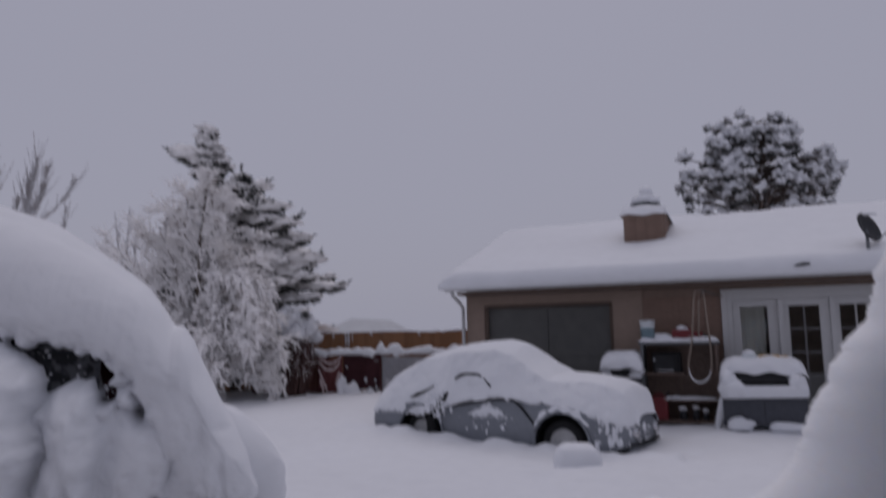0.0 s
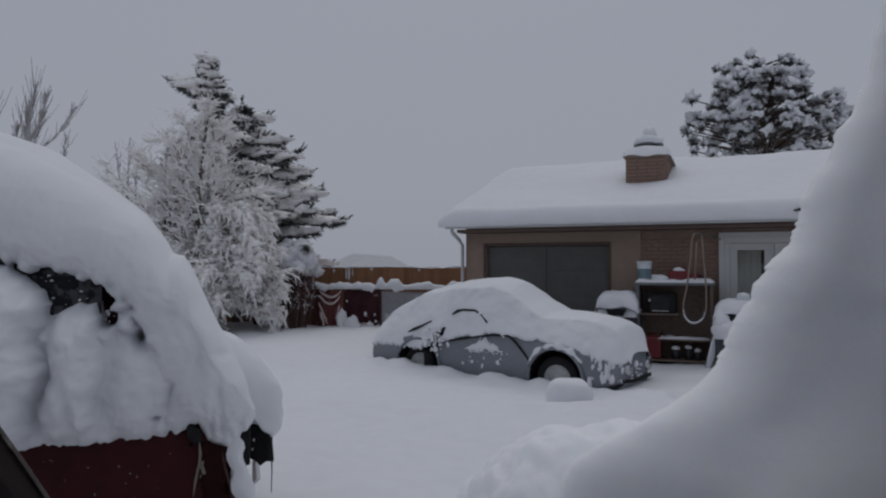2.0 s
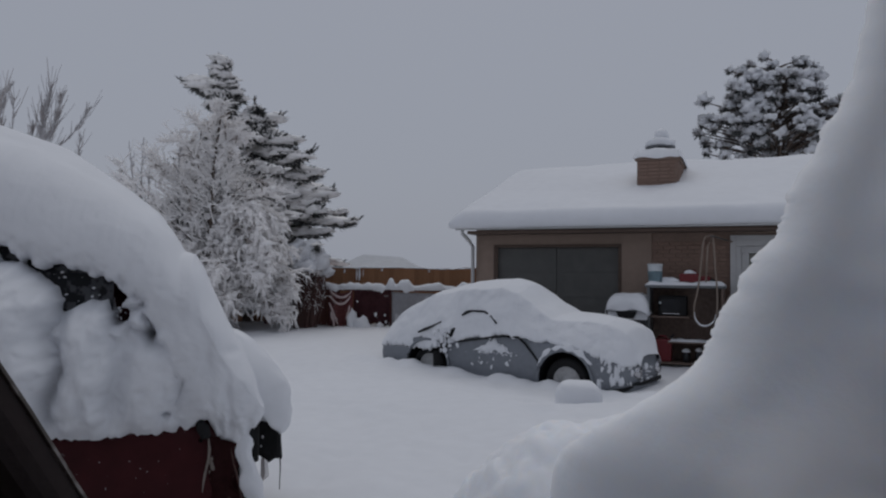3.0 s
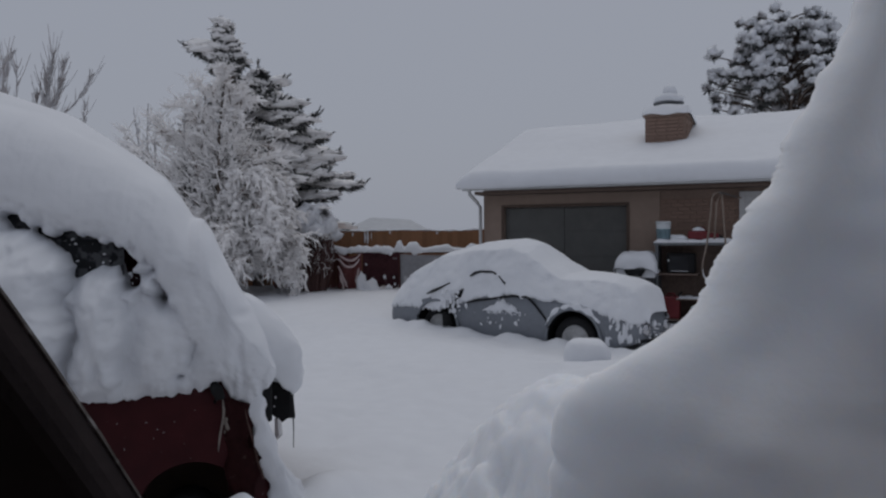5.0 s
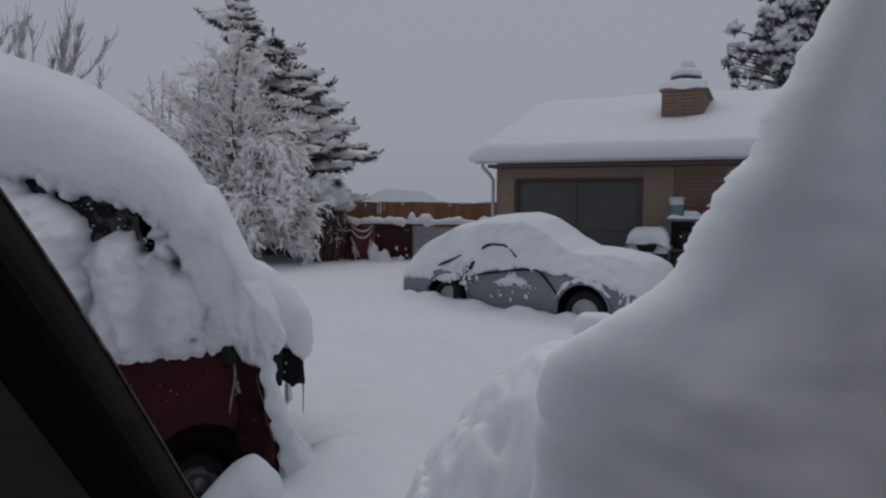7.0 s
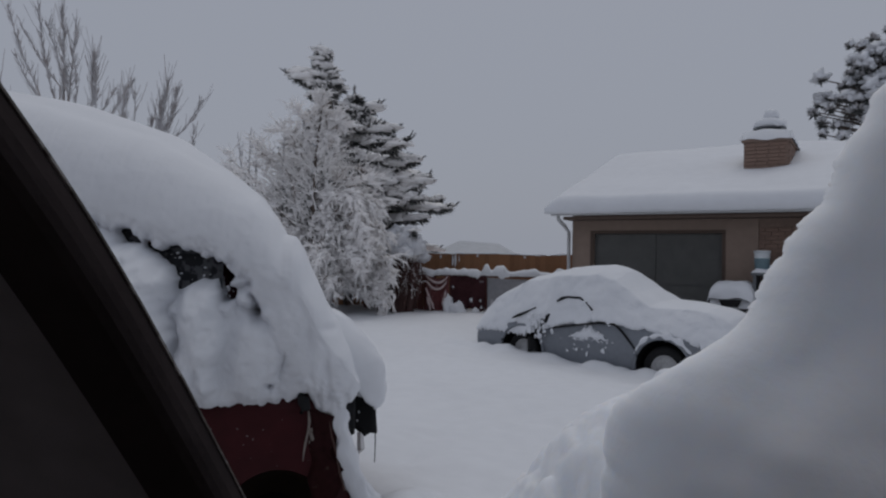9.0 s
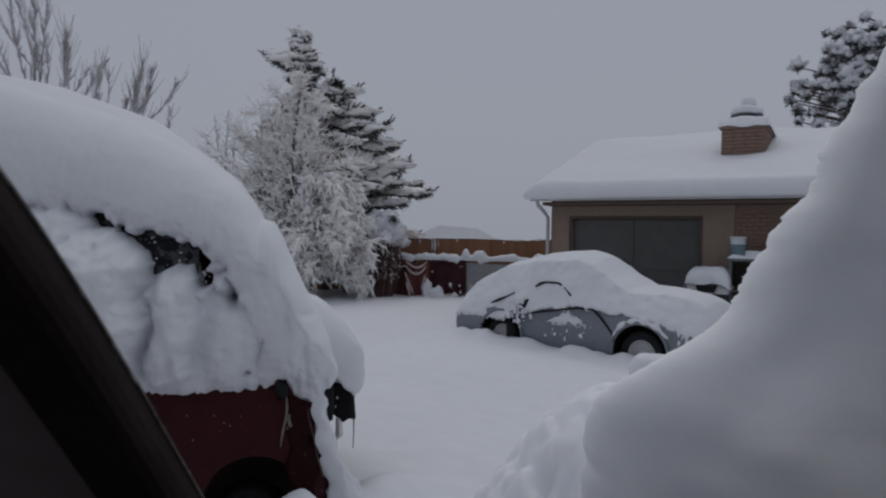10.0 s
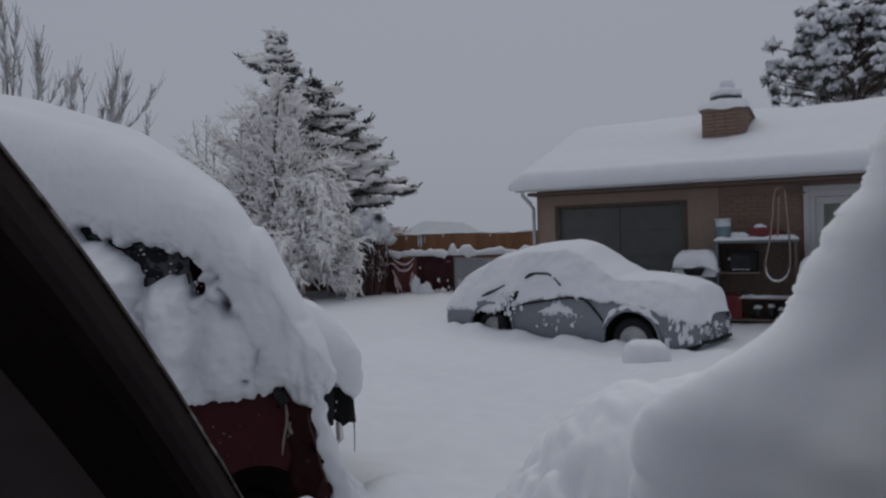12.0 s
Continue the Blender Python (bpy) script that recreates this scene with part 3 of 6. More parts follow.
tube(bm, [(2.06, -0.56, 0.03), (2.11, -0.40, 0.03), (2.13, 0.0, 0.03), (2.11, 0.40, 0.03), (2.06, 0.56, 0.03)], [0.015, 0.026, 0.028, 0.026, 0.015], 8)
part("bumper", bm, BLACK, car, "", True)
# black tube that stands for the shade under the front fender
bm = bmesh.new()
tube(bm, [(1.60, -0.785, -0.10), (1.74, -0.765, -0.085), (1.90, -0.70, -0.06), (2.0, -0.61, -0.03), (2.05, -0.53, 0.0)], [0.012, 0.03, 0.032, 0.028, 0.014], 8)
part("fender_shade", bm, BLACK, car, "", True)

# snow on the car: lower edge by position along it
LOW = [(-2.5, 0.27), (-2.24, 0.30), (-1.7, 0.34), (-1.14, 0.33), (-0.95, 0.42), (-0.65, 0.47), (0.2, 0.61), (0.5, 0.60), (0.62, 0.56), (0.76, 0.53), (1.0, 0.52), (1.25, 0.52), (1.50, 0.44), (1.70, 0.36), (1.90, 0.30), (2.25, 0.24)]
bm = bmesh.new()
rows = []
for x in np.linspace(-2.50, 2.12, 230):
    w, sill, belt, top, rw = smooth_at(x, BODY)
    end = min(1.0, (x + 2.50) / 0.25, (2.12 - x) / 0.14)
    thick = 0.03 + 0.20 * math.sqrt(max(0.0, end))
    low = smooth_at(x, LOW)[0] + rough((x, 0, 0), 4.0, 0.04) + rough((x, 0, 0), 13.0, 0.035) + (rough((x, 0, 0), 30.0, 0.07) if x > 1.5 or x < -0.7 else 0)
    low = min(low, top - 0.02)
    puff = 0.055 * min(1.0, 0.3 + end)
    pts = [p for p in body_section(x, 60, puff, thick) if p[1] > low + 0.02]
    first = pts[0] if pts else (-w, top)
    near = [(first[0] + puff + 0.02, low + 0.012), (first[0] + puff * 0.4, low - 0.012)] + pts
    k = 46
    idx = np.linspace(0, len(near) - 1, k)
    near = [(np.interp(i, range(len(near)), [p[0] for p in near]), np.interp(i, range(len(near)), [p[1] for p in near])) for i in idx]
    row = []
    for y, z in near:
        q = (x, y, z)
        hollow = 0.05 * math.exp(-(((x + 0.22) / 0.26) ** 2 + ((z - 0.72) / 0.14) ** 2)) - 0.035 * math.exp(-(((x + 0.75) / 0.18) ** 2 + ((z - 0.72) / 0.2) ** 2))
        row.append((x, y + hollow + rough(q, 3.0, 0.04, 2) + rough(q, 8.0, 0.022, 4) + rough(q, 20.0, 0.008, 5), z + rough(q, 2.0, 0.04, 6)))
    for y, z in near[-2::-1]:
        q = (x, -y, z)
        row.append((x, -y + rough(q, 3.0, 0.05, 2), z + rough(q, 2.0, 0.04, 6)))
    rows.append(row)
sheet(bm, rows)
part("snow_cap", bm, SNOW, car, "thick rounded snow on roof, hood and windows", True)
bm = bmesh.new()
for k in range(124):
    x = random.gauss(0.02, 0.16)
    z = 0.31 + 0.24 * random.random() * max(0.05, 1 - abs(x - 0.02) * 2.6)
    if k > 112:
        x, z = random.uniform(-0.45, 0.45), random.uniform(0.06, 0.24)
    s = 0.005 + 0.014 * random.random() ** 2
    m = Matrix.Translation((x, -0.792, z)) @ Matrix.Diagonal((s * 1.4, 0.006, s * (2.2 if k > 112 else 1), 1))
    bmesh.ops.create_icosphere(bm, subdivisions=2, radius=1, matrix=m)
for v in bm.verts:
    v.co += Vector((rough(v.co, 35.0, 0.02), 0, rough(v.co, 35.0, 0.02, 3)))
part("stuck_snow", bm, SNOW, car, "clumps of snow stuck on the door", True)["kind"] = "stuff"
bm = bmesh.new()
for k in range(38):
    x = 1.60 + 0.44 * random.random() ** 0.7
    z = 0.30 - 0.30 * random.random() ** 1.5
    w = smooth_at(x, BODY)[0]
    s = 0.008 + 0.030 * random.random() ** 2.5
    m = Matrix.Translation((x, -w * 0.985, z)) @ Matrix.Diagonal((s, 0.025, s * random.uniform(1.2, 4.0), 1))
    bmesh.ops.create_icosphere(bm, subdivisions=2, radius=1, matrix=m)
for v in bm.verts:
    v.co += Vector((rough(v.co, 35.0, 0.025), 0, rough(v.co, 35.0, 0.025, 3)))
for k in range(15):
    y, z = random.uniform(-0.58, 0.1), random.uniform(0.02, 0.24)
    q = 0.012 + 0.045 * random.random() ** 2
    bmesh.ops.create_icosphere(bm, subdivisions=2, radius=1, matrix=Matrix.Translation((2.085 - 0.12 * max(0.0, -y - 0.35), y, z)) @ Matrix.Diagonal((0.03, q * 1.3, q, 1)))
part("stuck_snow", bm, SNOW, car, "flecks of snow on the front fender", True)["kind"] = "stuff"
bm = bmesh.new()
tube(bm, [(1.17 + math.cos(a) * 0.455, -0.80, 0.03 + math.sin(a) * 0.455) for a in np.linspace(0.55, 2.75, 40)], [0.010 + 0.028 * math.sin(math.pi * k / 39) ** 0.6 * (1 + 0.5 * math.sin(k * 0.9)) for k in range(40)], 10)
for v in bm.verts:
    v.co += Vector((rough(v.co, 9.0, 0.03), rough(v.co, 7.0, 0.02, 4), rough(v.co, 9.0, 0.035, 2)))
part("arch_snow", bm, SNOW, car, "brow of snow over the front wheel arch", True)
bm = bmesh.new()
for k in range(44):
    x, z = -0.80 + random.gauss(0, 0.10), 0.42 + random.gauss(0, 0.10)
    q = 0.008 + 0.026 * random.random() ** 2
    bmesh.ops.create_icosphere(bm, subdivisions=2, radius=1, matrix=Matrix.Translation((x, -0.90 + 0.03 * random.random(), z)) @ Matrix.Diagonal((q, 0.02, q * random.uniform(1.0, 2.4), 1)))
for v in bm.verts:
    v.co += Vector((rough(v.co, 30.0, 0.03), 0, rough(v.co, 30.0, 0.03, 3)))
part("stuck_snow", bm, SNOW, car, "snow caught in the torn trim", True)["kind"] = "stuff"
bm = bmesh.new()
tube(bm, [(-2.40, -0.36, 0.28), (-2.435, -0.35, 0.20), (-2.43, -0.36, 0.10), (-2.39, -0.40, 0.03), (-2.25, -0.58, -0.02)], 0.014, 6)
part("tail_trim", bm, BLACK, car, "dark edge of the tail panel", True)
for c in (-1.17, 1.17):
    drift("hub_snow", (c + 0.03, -0.765, -0.10), (0.13, 0.03, 0.10), SNOW, car, "snow packed on the wheel", c * 3, 0.4, 3, -2)
lump = drift("snow_mound", (0, 0, 0), (1, 1, 1), SNOW, None, "", 3.0, 0.10, 4, -0.3)
for v in lump.data.vertices:
    v.co = Vector([math.copysign(abs(c) ** 0.62, c) * k for c, k in zip(v.co, (0.27, 0.22, 0.235))]) + Vector((1.47, 8.72, -0.03))
    v.co.z += 0.05 * (1.47 - v.co.x) * (v.co.z > 0.05)
tagged(lump, "small rounded heap of snow beside a car wheel", "snow mound")
bm = bmesh.new()
rows = []
for a in np.linspace(0, 1, 40):
    x = -0.32 + 0.66 * a
    h = 0.20 * max(0.0, 1 - abs(x - 0.0) / 0.34) ** 0.9 + rough((x, 0, 0), 16.0, 0.03)
    rows.append([(x, -0.775 - 0.05 * math.sin(b * math.pi) + rough((x, b, 0), 9.0, 0.02), 0.335 + rough((x, 0, 3), 12.0, 0.03) + max(0.01, h) * b) for b in np.linspace(0, 1, 10)])
sheet(bm, rows)
part("door_snow", bm, SNOW, car, "ragged triangle of snow on the door", True)
# ---- red car ----
REDM = Matrix.Translation((-0.90, 3.20, 0)) @ pose(0, 0, 0, 0, 0, 17)
red = thing("car", REDM, "dark red car beneath heavy slumped snow", "car")
# along the car (0 is the tail): belt and roof
RBODY = [(-4.2, 0.75, 1.30), (-3.6, 0.78, 1.75), (-2.2, 0.80, 1.95), (-1.3, 0.80, 1.85), (-0.75, 0.80, 1.58), (-0.35, 0.80, 1.15), (-0.12, 0.78, 0.95), (0.0, 0.70, 0.80)]
RW = (-0.335, 0.225)
bm = bmesh.new()
rows = []
for x in np.linspace(-4.2, 0.0, 170):
    belt, top = smooth_at(x, RBODY)
    tuck = 0.05 * (x / 0.25 + 1) ** 2 if x > -0.25 else 0.0
    row = [(x, 0.05 + tuck, -0.15), (x, 0.02 + tuck, 0.0)] + [(x, -0.02 * math.sin(k / 12 * math.pi) + tuck, 0.0 + belt * k / 12) for k in range(1, 13)]
    row += [(x, 0.04 + tuck + 0.18 * k / 4, belt + (top - belt) * k / 4) for k in (1, 2, 3, 4)]
    row += [(x, 0.22 + tuck + (1.16 - 2 * tuck) * k / 6, top + 0.05 * math.sin(k * math.pi / 6)) for k in range(1, 6)]
    row += [(x, 1.6 - p[1], p[2]) for p in row[17::-1]]
    rows.append(row)
vs = sheet(bm, rows)
bm.faces.new(vs[0]); bm.faces.new(vs[-1])
cut_arch(bm, [RW], 0.25, lambda p: p.y < 0.16)
part("body", bm, RED, red, "dark red paint with specks of snow", True)
wheel(red, -0.375, 0.18, 0.14, 0.15, -1, DULL_STEEL)
bm = bmesh.new()
arch(bm, RW[0], 0.0, 0.4, RW[1], 0.26)
part("wheel_house", bm, SOFFIT, red, "", True)
bm = bmesh.new()
tube(bm, [(RW[0] + math.cos(a) * (0.255 + 0.006 * math.sin(9 * a)), 0.005, RW[1] + math.sin(a) * 0.255) for a in np.linspace(0.45, math.pi + 0.1, 33)], 0.012, 6)
part("arch_lip", bm, RED_WORN, red, "", True)
bm = bmesh.new()
sheet(bm, [[(x, 0.035 + 0.10 * (z - 0.9), z) for z in np.linspace(0.95, 1.72, 8)] for x in np.linspace(-2.6, -0.62, 20)])
bmesh.ops.solidify(bm, geom=bm.faces[:], thickness=0.006)
part("side_window", bm, GLASS_DUSTED, red, "dark side window glass")
bm = bmesh.new()
tube(bm, [(-0.245, -0.035, 0.83), (-0.225, -0.05, 0.80), (-0.215, -0.045, 0.765), (-0.235, -0.03, 0.74)], [0.012, 0.03, 0.025, 0.010], 8)
part("latch", bm, BLACK, red, "black latch under the snow", True)
bm = bmesh.new()
tube(bm, [(-0.205, -0.035, 0.76), (-0.197, -0.04, 0.70), (-0.200, -0.04, 0.66), (-0.212, -0.042, 0.60), (-0.219, -0.045, 0.56), (-0.222, -0.04, 0.52)], [0.003, 0.005, 0.004, 0.006, 0.004, 0.002], 6)
for px, pz, pr in ((-0.190, 0.650, 0.010), (-0.182, 0.628, 0.011), (-0.195, 0.60, 0.007)):
    bmesh.ops.create_icosphere(bm, subdivisions=3, radius=pr, matrix=Matrix.Translation((px, -0.03, pz)) @ Matrix.Diagonal((0.8, 0.35, 1.6, 1)))
for v in bm.verts:
    v.co += Vector((rough(v.co, 50.0, 0.008), 0, rough(v.co, 50.0, 0.010, 3)))
part("torn_trim", bm, TRIM_PALE, red, "torn strip of trim hanging down", True)
bm = bmesh.new()
sheet(bm, [[(-0.19 + (0.12 - 0.03 * math.sin(z * 23)) * a + 0.05 * (0.76 - z) * a + 0.010 * math.sin(z * 40), -0.022 - 0.006 * math.sin(a * 9 + z * 20), z - 0.05 * a) for a in np.linspace(0, 1, 6)] for z in np.linspace(0.76, 0.33, 14)])
bmesh.ops.solidify(bm, geom=bm.faces[:], thickness=0.006)
part("corner_panel", bm, RED_WORN, red, "worn dark maroon corner panel", True)
bm = bmesh.new()
tube(bm, [(-0.112, -0.022, 0.73), (-0.092, -0.024, 0.64), (-0.070, -0.026, 0.55), (-0.050, -0.024, 0.46), (-0.030, -0.02, 0.37)], [0.004, 0.006, 0.007, 0.007, 0.004], 8)
for v in bm.verts:
    v.co += Vector((rough(v.co, 40.0, 0.012), 0, 0))
part("rust_streak", bm, RUST, red, "rusty panel edge", True)

# tail: black bumper end with a broken piece hanging
bm = bmesh.new()
box(bm, (-0.10, 0.34, 0.55), (0.13, 0.56, 0.88), 0.02)
bmesh.ops.subdivide_edges(bm, edges=bm.edges[:], cuts=3, use_grid_fill=True)
for v in bm.verts:
    v.co.x += rough(v.co, 12.0, 0.025)
    v.co.z += rough(v.co, 22.0, 0.05) if v.co.z < 0.6 else 0.0
part("bumper_end", bm, BLACK, red, "broken black bumper end")
bm = bmesh.new()
for k in range(16):
    q = random.uniform(0.002, 0.005)
    bmesh.ops.create_icosphere(bm, subdivisions=2, radius=q, matrix=Matrix.Translation((random.uniform(-0.02, 0.12), 0.335, random.uniform(0.60, 0.84))) @ Matrix.Diagonal((1, 0.6, random.uniform(0.7, 1.6), 1)))
tagged(part("stuck_snow", bm, SNOW, red, "specks of snow on the bumper", True), kind="stuff")
block("tail_trim", (-0.03, 0.02, 0.62), (0.016, 0.36, 0.86), BLACK, red, "black trim between body and bumper", 0.01)
bm = bmesh.new()
tube(bm, [(0.05, 0.37, 0.55), (0.055, 0.36, 0.47), (0.03, 0.36, 0.42)], [0.018, 0.024, 0.004], 6)
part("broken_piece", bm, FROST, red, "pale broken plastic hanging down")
bm = bmesh.new()
tube(bm, [(0.125, 0.37, 0.62), (0.13, 0.365, 0.50), (0.128, 0.365, 0.39)], [0.005, 0.003, 0.002], 5)
part("loose_wire", bm, BLACK, red, "thin loose wire")

# heavy snow: height of the soft edge above the side, by position along the car
RSNOW = [(-4.3, 1.62), (-3.0, 2.31), (-2.2, 2.31), (-1.52, 2.20), (-1.04, 2.06), (-0.86, 1.975), (-0.66, 1.86), (-0.48, 1.745), (-0.40, 1.65), (-0.345, 1.572), (-0.295, 1.568), (-0.25, 1.505), (-0.205, 1.40), (-0.13, 1.25), (-0.06, 1.14), (0.0, 1.0), (0.04, 0.88)]
# lumps on the side: middle, half width, half height, depth, squareness
LUMPS = [(-1.50, 1.15, 0.49, 0.47, 0.20, 5), (-1.06, 1.08, 0.262, 0.44, 0.35, 3), (-0.712, 1.055, 0.128, 0.305, 0.28, 3), (-0.46, 0.98, 0.155, 0.25, 0.17, 3), (-0.235, 0.98, 0.125, 0.28, 0.14, 3),
         (-0.085, 0.90, 0.085, 0.24, 0.10, 2.5), (-0.533, 1.335, 0.05, 0.045, 0.17, 2), (-0.50, 1.255, 0.055, 0.06, 0.20, 2), (-0.575, 1.20, 0.05, 0.06, 0.16, 2), (-0.40, 1.22, 0.05, 0.08, 0.17, 2), (-1.22, 1.40, 0.10, 0.14, 0.36, 2.5), (-0.92, 0.93, 0.10, 0.16, 0.35, 2.5), (-0.66, 0.90, 0.08, 0.12, 0.26, 2.5)]
CAPLINE = [(-4.3, 1.25), (-2.2, 1.55), (-1.3, 1.585), (-1.05, 1.575), (-0.99, 1.53), (-0.92, 1.53), (-0.865, 1.485), (-0.79, 1.49), (-0.70, 1.445), (-0.60, 1.405), (-0.55, 1.372), (-0.50, 1.33), (-0.455, 1.25), (-0.40, 1.12), (-0.30, 0.90), (0.1, 0.70)]
# grooves: position, half width, upper end, depth
FLUTES = [(-0.80, 0.022, 1.34, 0.05), (-0.60, 0.016, 1.02, 0.020), (-0.52, 0.013, 0.95, 0.014), (-0.395, 0.020, 1.12, 0.028), (-0.30, 0.012, 0.96, 0.016), (-0.20, 0.016, 1.0, 0.022), (-0.108, 0.014, 1.07, 0.030), (-0.70, 0.012, 0.98, 0.014), (-0.93, 0.018, 1.15, 0.022), (-1.05, 0.02, 1.2, 0.02)]
random.seed(31)
DENTS = [(random.uniform(-1.5, -0.1), random.uniform(0.79, 1.0), random.uniform(0.010, 0.030), random.uniform(0.010, 0.035), random.uniform(0.005, 0.016)) for k in range(30)]
DENTS += [(-0.377, 0.866, 0.016, 0.012, 0.07), (-0.70, 0.92, 0.02, 0.05, 0.05), (-0.455, 1.205, 0.018, 0.035, 0.12), (-0.435, 1.165, 0.025, 0.012, 0.05), (-0.10, 1.13, 0.05, 0.02, 0.03), (-0.04, 1.07, 0.03, 0.05, 0.03)]


def dome(d, r):
    """Height of a rounded edge at distance d inside an outline."""
    if d <= 0:
        return 0.0
    k = max(0.0, 1 - d / r)
    return (1 - k * k) ** 0.5


def side_snow(x, z):
    """Depth of the snow on the side; below zero the window shows."""
    q = (x, 0, z)
    wx, wz = rough(q, 7.0, 0.035, 4) + rough(q, 19.0, 0.020, 5) + rough(q, 43.0, 0.008, 5), rough(q, 7.0, 0.035, 8) + rough(q, 21.0, 0.022, 2) + rough(q, 43.0, 0.008, 7)
    u, w = x + wx, z + wz
    best = -0.30
    for cx, cz, rx, rz, h, p in LUMPS:
        if abs(u - cx) > rx or abs(w - cz) > rz:
            continue
        d = (1 - (abs((u - cx) / rx) ** p + abs((w - cz) / rz) ** p) ** (1 / p)) * min(rx, rz)
        if d > 0:
            k = max(0.0, 1 - d / 0.13)
            best = max(best, h * (0.22 * dome(d, 0.04) + 0.78 * (1 - k * k)))
    best = max(best, 0.11 * dome(1.20 - w, 0.08) if w < 1.20 and x < -0.55 else -0.30)
    line = float(np.interp(u, [c[0] for c in CAPLINE], [c[1] for c in CAPLINE]))
    d = z - line + rough(q, 11.0, 0.045, 6) + rough(q, 27.0, 0.030, 6) + rough(q, 52.0, 0.012, 6)
    if d > 0:
        v = 0.135 * dome(d, 0.10) + 0.03 * min(1.0, d * 2.5)
        e = max(0.0, 0.05 - abs(v - best)) / 0.05
        best = max(best, v) + 0.25 * 0.05 * e * e
    return best


def dents(x, z):
    v = 0.0
    for cx, cz, rx, rz, dep in DENTS:
        if abs(x - cx) < 3 * rx and abs(z - cz) < 3 * rz:
            v += dep * math.exp(-((x - cx) / rx) ** 2 - ((z - cz) / rz) ** 2)
    return v


def flutes(x, z):
    """Shallow upright grooves where the snow has slid down in columns."""
    u = x + rough((x, 0, z), 5.0, 0.05, 6)
    v = 0.0
    for cx, w, top, dep in FLUTES:
        v += 0.6 * dep * math.exp(-((u - cx) / (1.4 * w)) ** 2) * ease((top - z) / 0.12)
    return v


bm = bmesh.new()
rows = []
NZ = 150
for x in list(np.linspace(-4.3, -1.75, 60)) + list(np.linspace(-1.74, 0.04, 270)):
    x = float(x)
    top = smooth_at(x, RSNOW)[0]
    low = np.interp(x, [-4.3, -0.5, -0.29, -0.235, -0.21, -0.164, -0.088, -0.04, 0.04], [0.74, 0.768, 0.785, 0.825, 0.825, 0.745, 0.675, 0.70, 0.84]) + rough((x, 0, 0), 7.0, 0.010) + rough((x, 0, 0), 30.0, 0.012) + rough((x, 0, 0), 75.0, 0.012)
    low = min(low, top - 0.04)
    tail = max(0.0, (x + 0.16) / 0.20)
    back = 0.10 * tail ** 2
    wide = min(1.0, max(0.0, (x + 1.0) / 1.0))
    row = [(x, 0.06 + back, low + 0.03)]
    hgt = top - low
    for k in range(NZ):
        a = k / (NZ - 1)
        z = float(low + hgt * a)
        q = (x, 0, z)
        body = 0.02 + 0.10 * max(0.0, z - 0.85)
        h = side_snow(x, z)
        foot = dome((z - low) + 0.004, 0.09)
        out = body - (h * (0.25 + 0.75 * foot) if h > 0 else h)
        crown = max(0.0, (a - 0.68) / 0.32)
        out += (0.42 - 0.26 * wide) * (1 - math.sqrt(max(0.0, 1 - crown ** 2))) + 0.05 * crown
        calm = max(0.0, 1 - max(0.0, z - 1.30) * 3)
        if z < 1.6:
            out += dents(x, z)
        row.append((x + rough(q, 5.0, 0.02, 9), out + back + rough(q, 5.0, 0.030, 3) * (0.3 + 0.7 * calm) + (rough((x, 0, z * 0.6), 10.0, 0.020, 3) + rough((x, 0, z * 0.6), 21.0, 0.010, 3)) * calm + rough(q, 46.0, 0.0035, 3) * calm + flutes(x, z), z))
    y0 = row[-1][1]
    far = 1.72 - 0.75 * wide ** 2
    for k in range(1, 14):
        b = k / 13
        row.append((x - 0.25 * wide * b * b, y0 + (far - y0) * b, top + 0.12 * math.sin(b * math.pi) * (1 - wide) - 0.30 * wide * b * b - (0.35 if k == 13 else 0) + rough((x, b * 1.6, 0), 1.5, 0.04) * min(1, b * 5)))
    rows.append(row)
vs = sheet(bm, rows)
inner = [v for v in bm.verts if not v.is_boundary]
for k in range(1):
    bmesh.ops.smooth_vert(bm, verts=inner, factor=0.6, use_axis_x=True, use_axis_y=True, use_axis_z=True)
part("snow_cap", bm, SNOW, red, "heavy slumped snow on roof and side", True)

# snow clinging to the window glass
random.seed(17)
bm = bmesh.new()
for k in range(110):
    x, z = random.uniform(-1.0, -0.46), random.uniform(1.20, 1.54)
    if side_snow(x, z) > -0.1:
        continue
    r = random.uniform(0.002, 0.006) * (3.0 if k % 9 == 0 else 1)
    bmesh.ops.create_icosphere(bm, subdivisions=2, radius=r, matrix=Matrix.Translation((x, 0.028 + 0.10 * (z - 0.9), z)) @ Matrix.Diagonal((random.uniform(0.7, 1.6), 0.6, random.uniform(0.7, 1.3), 1)))
for v in bm.verts:
    v.co += Vector((rough(v.co, 60.0, 0.012), 0, rough(v.co, 60.0, 0.012, 4)))
tagged(part("glass_snow", bm, SNOW, red, "crumbs of snow stuck to the glass", True), kind="stuff")

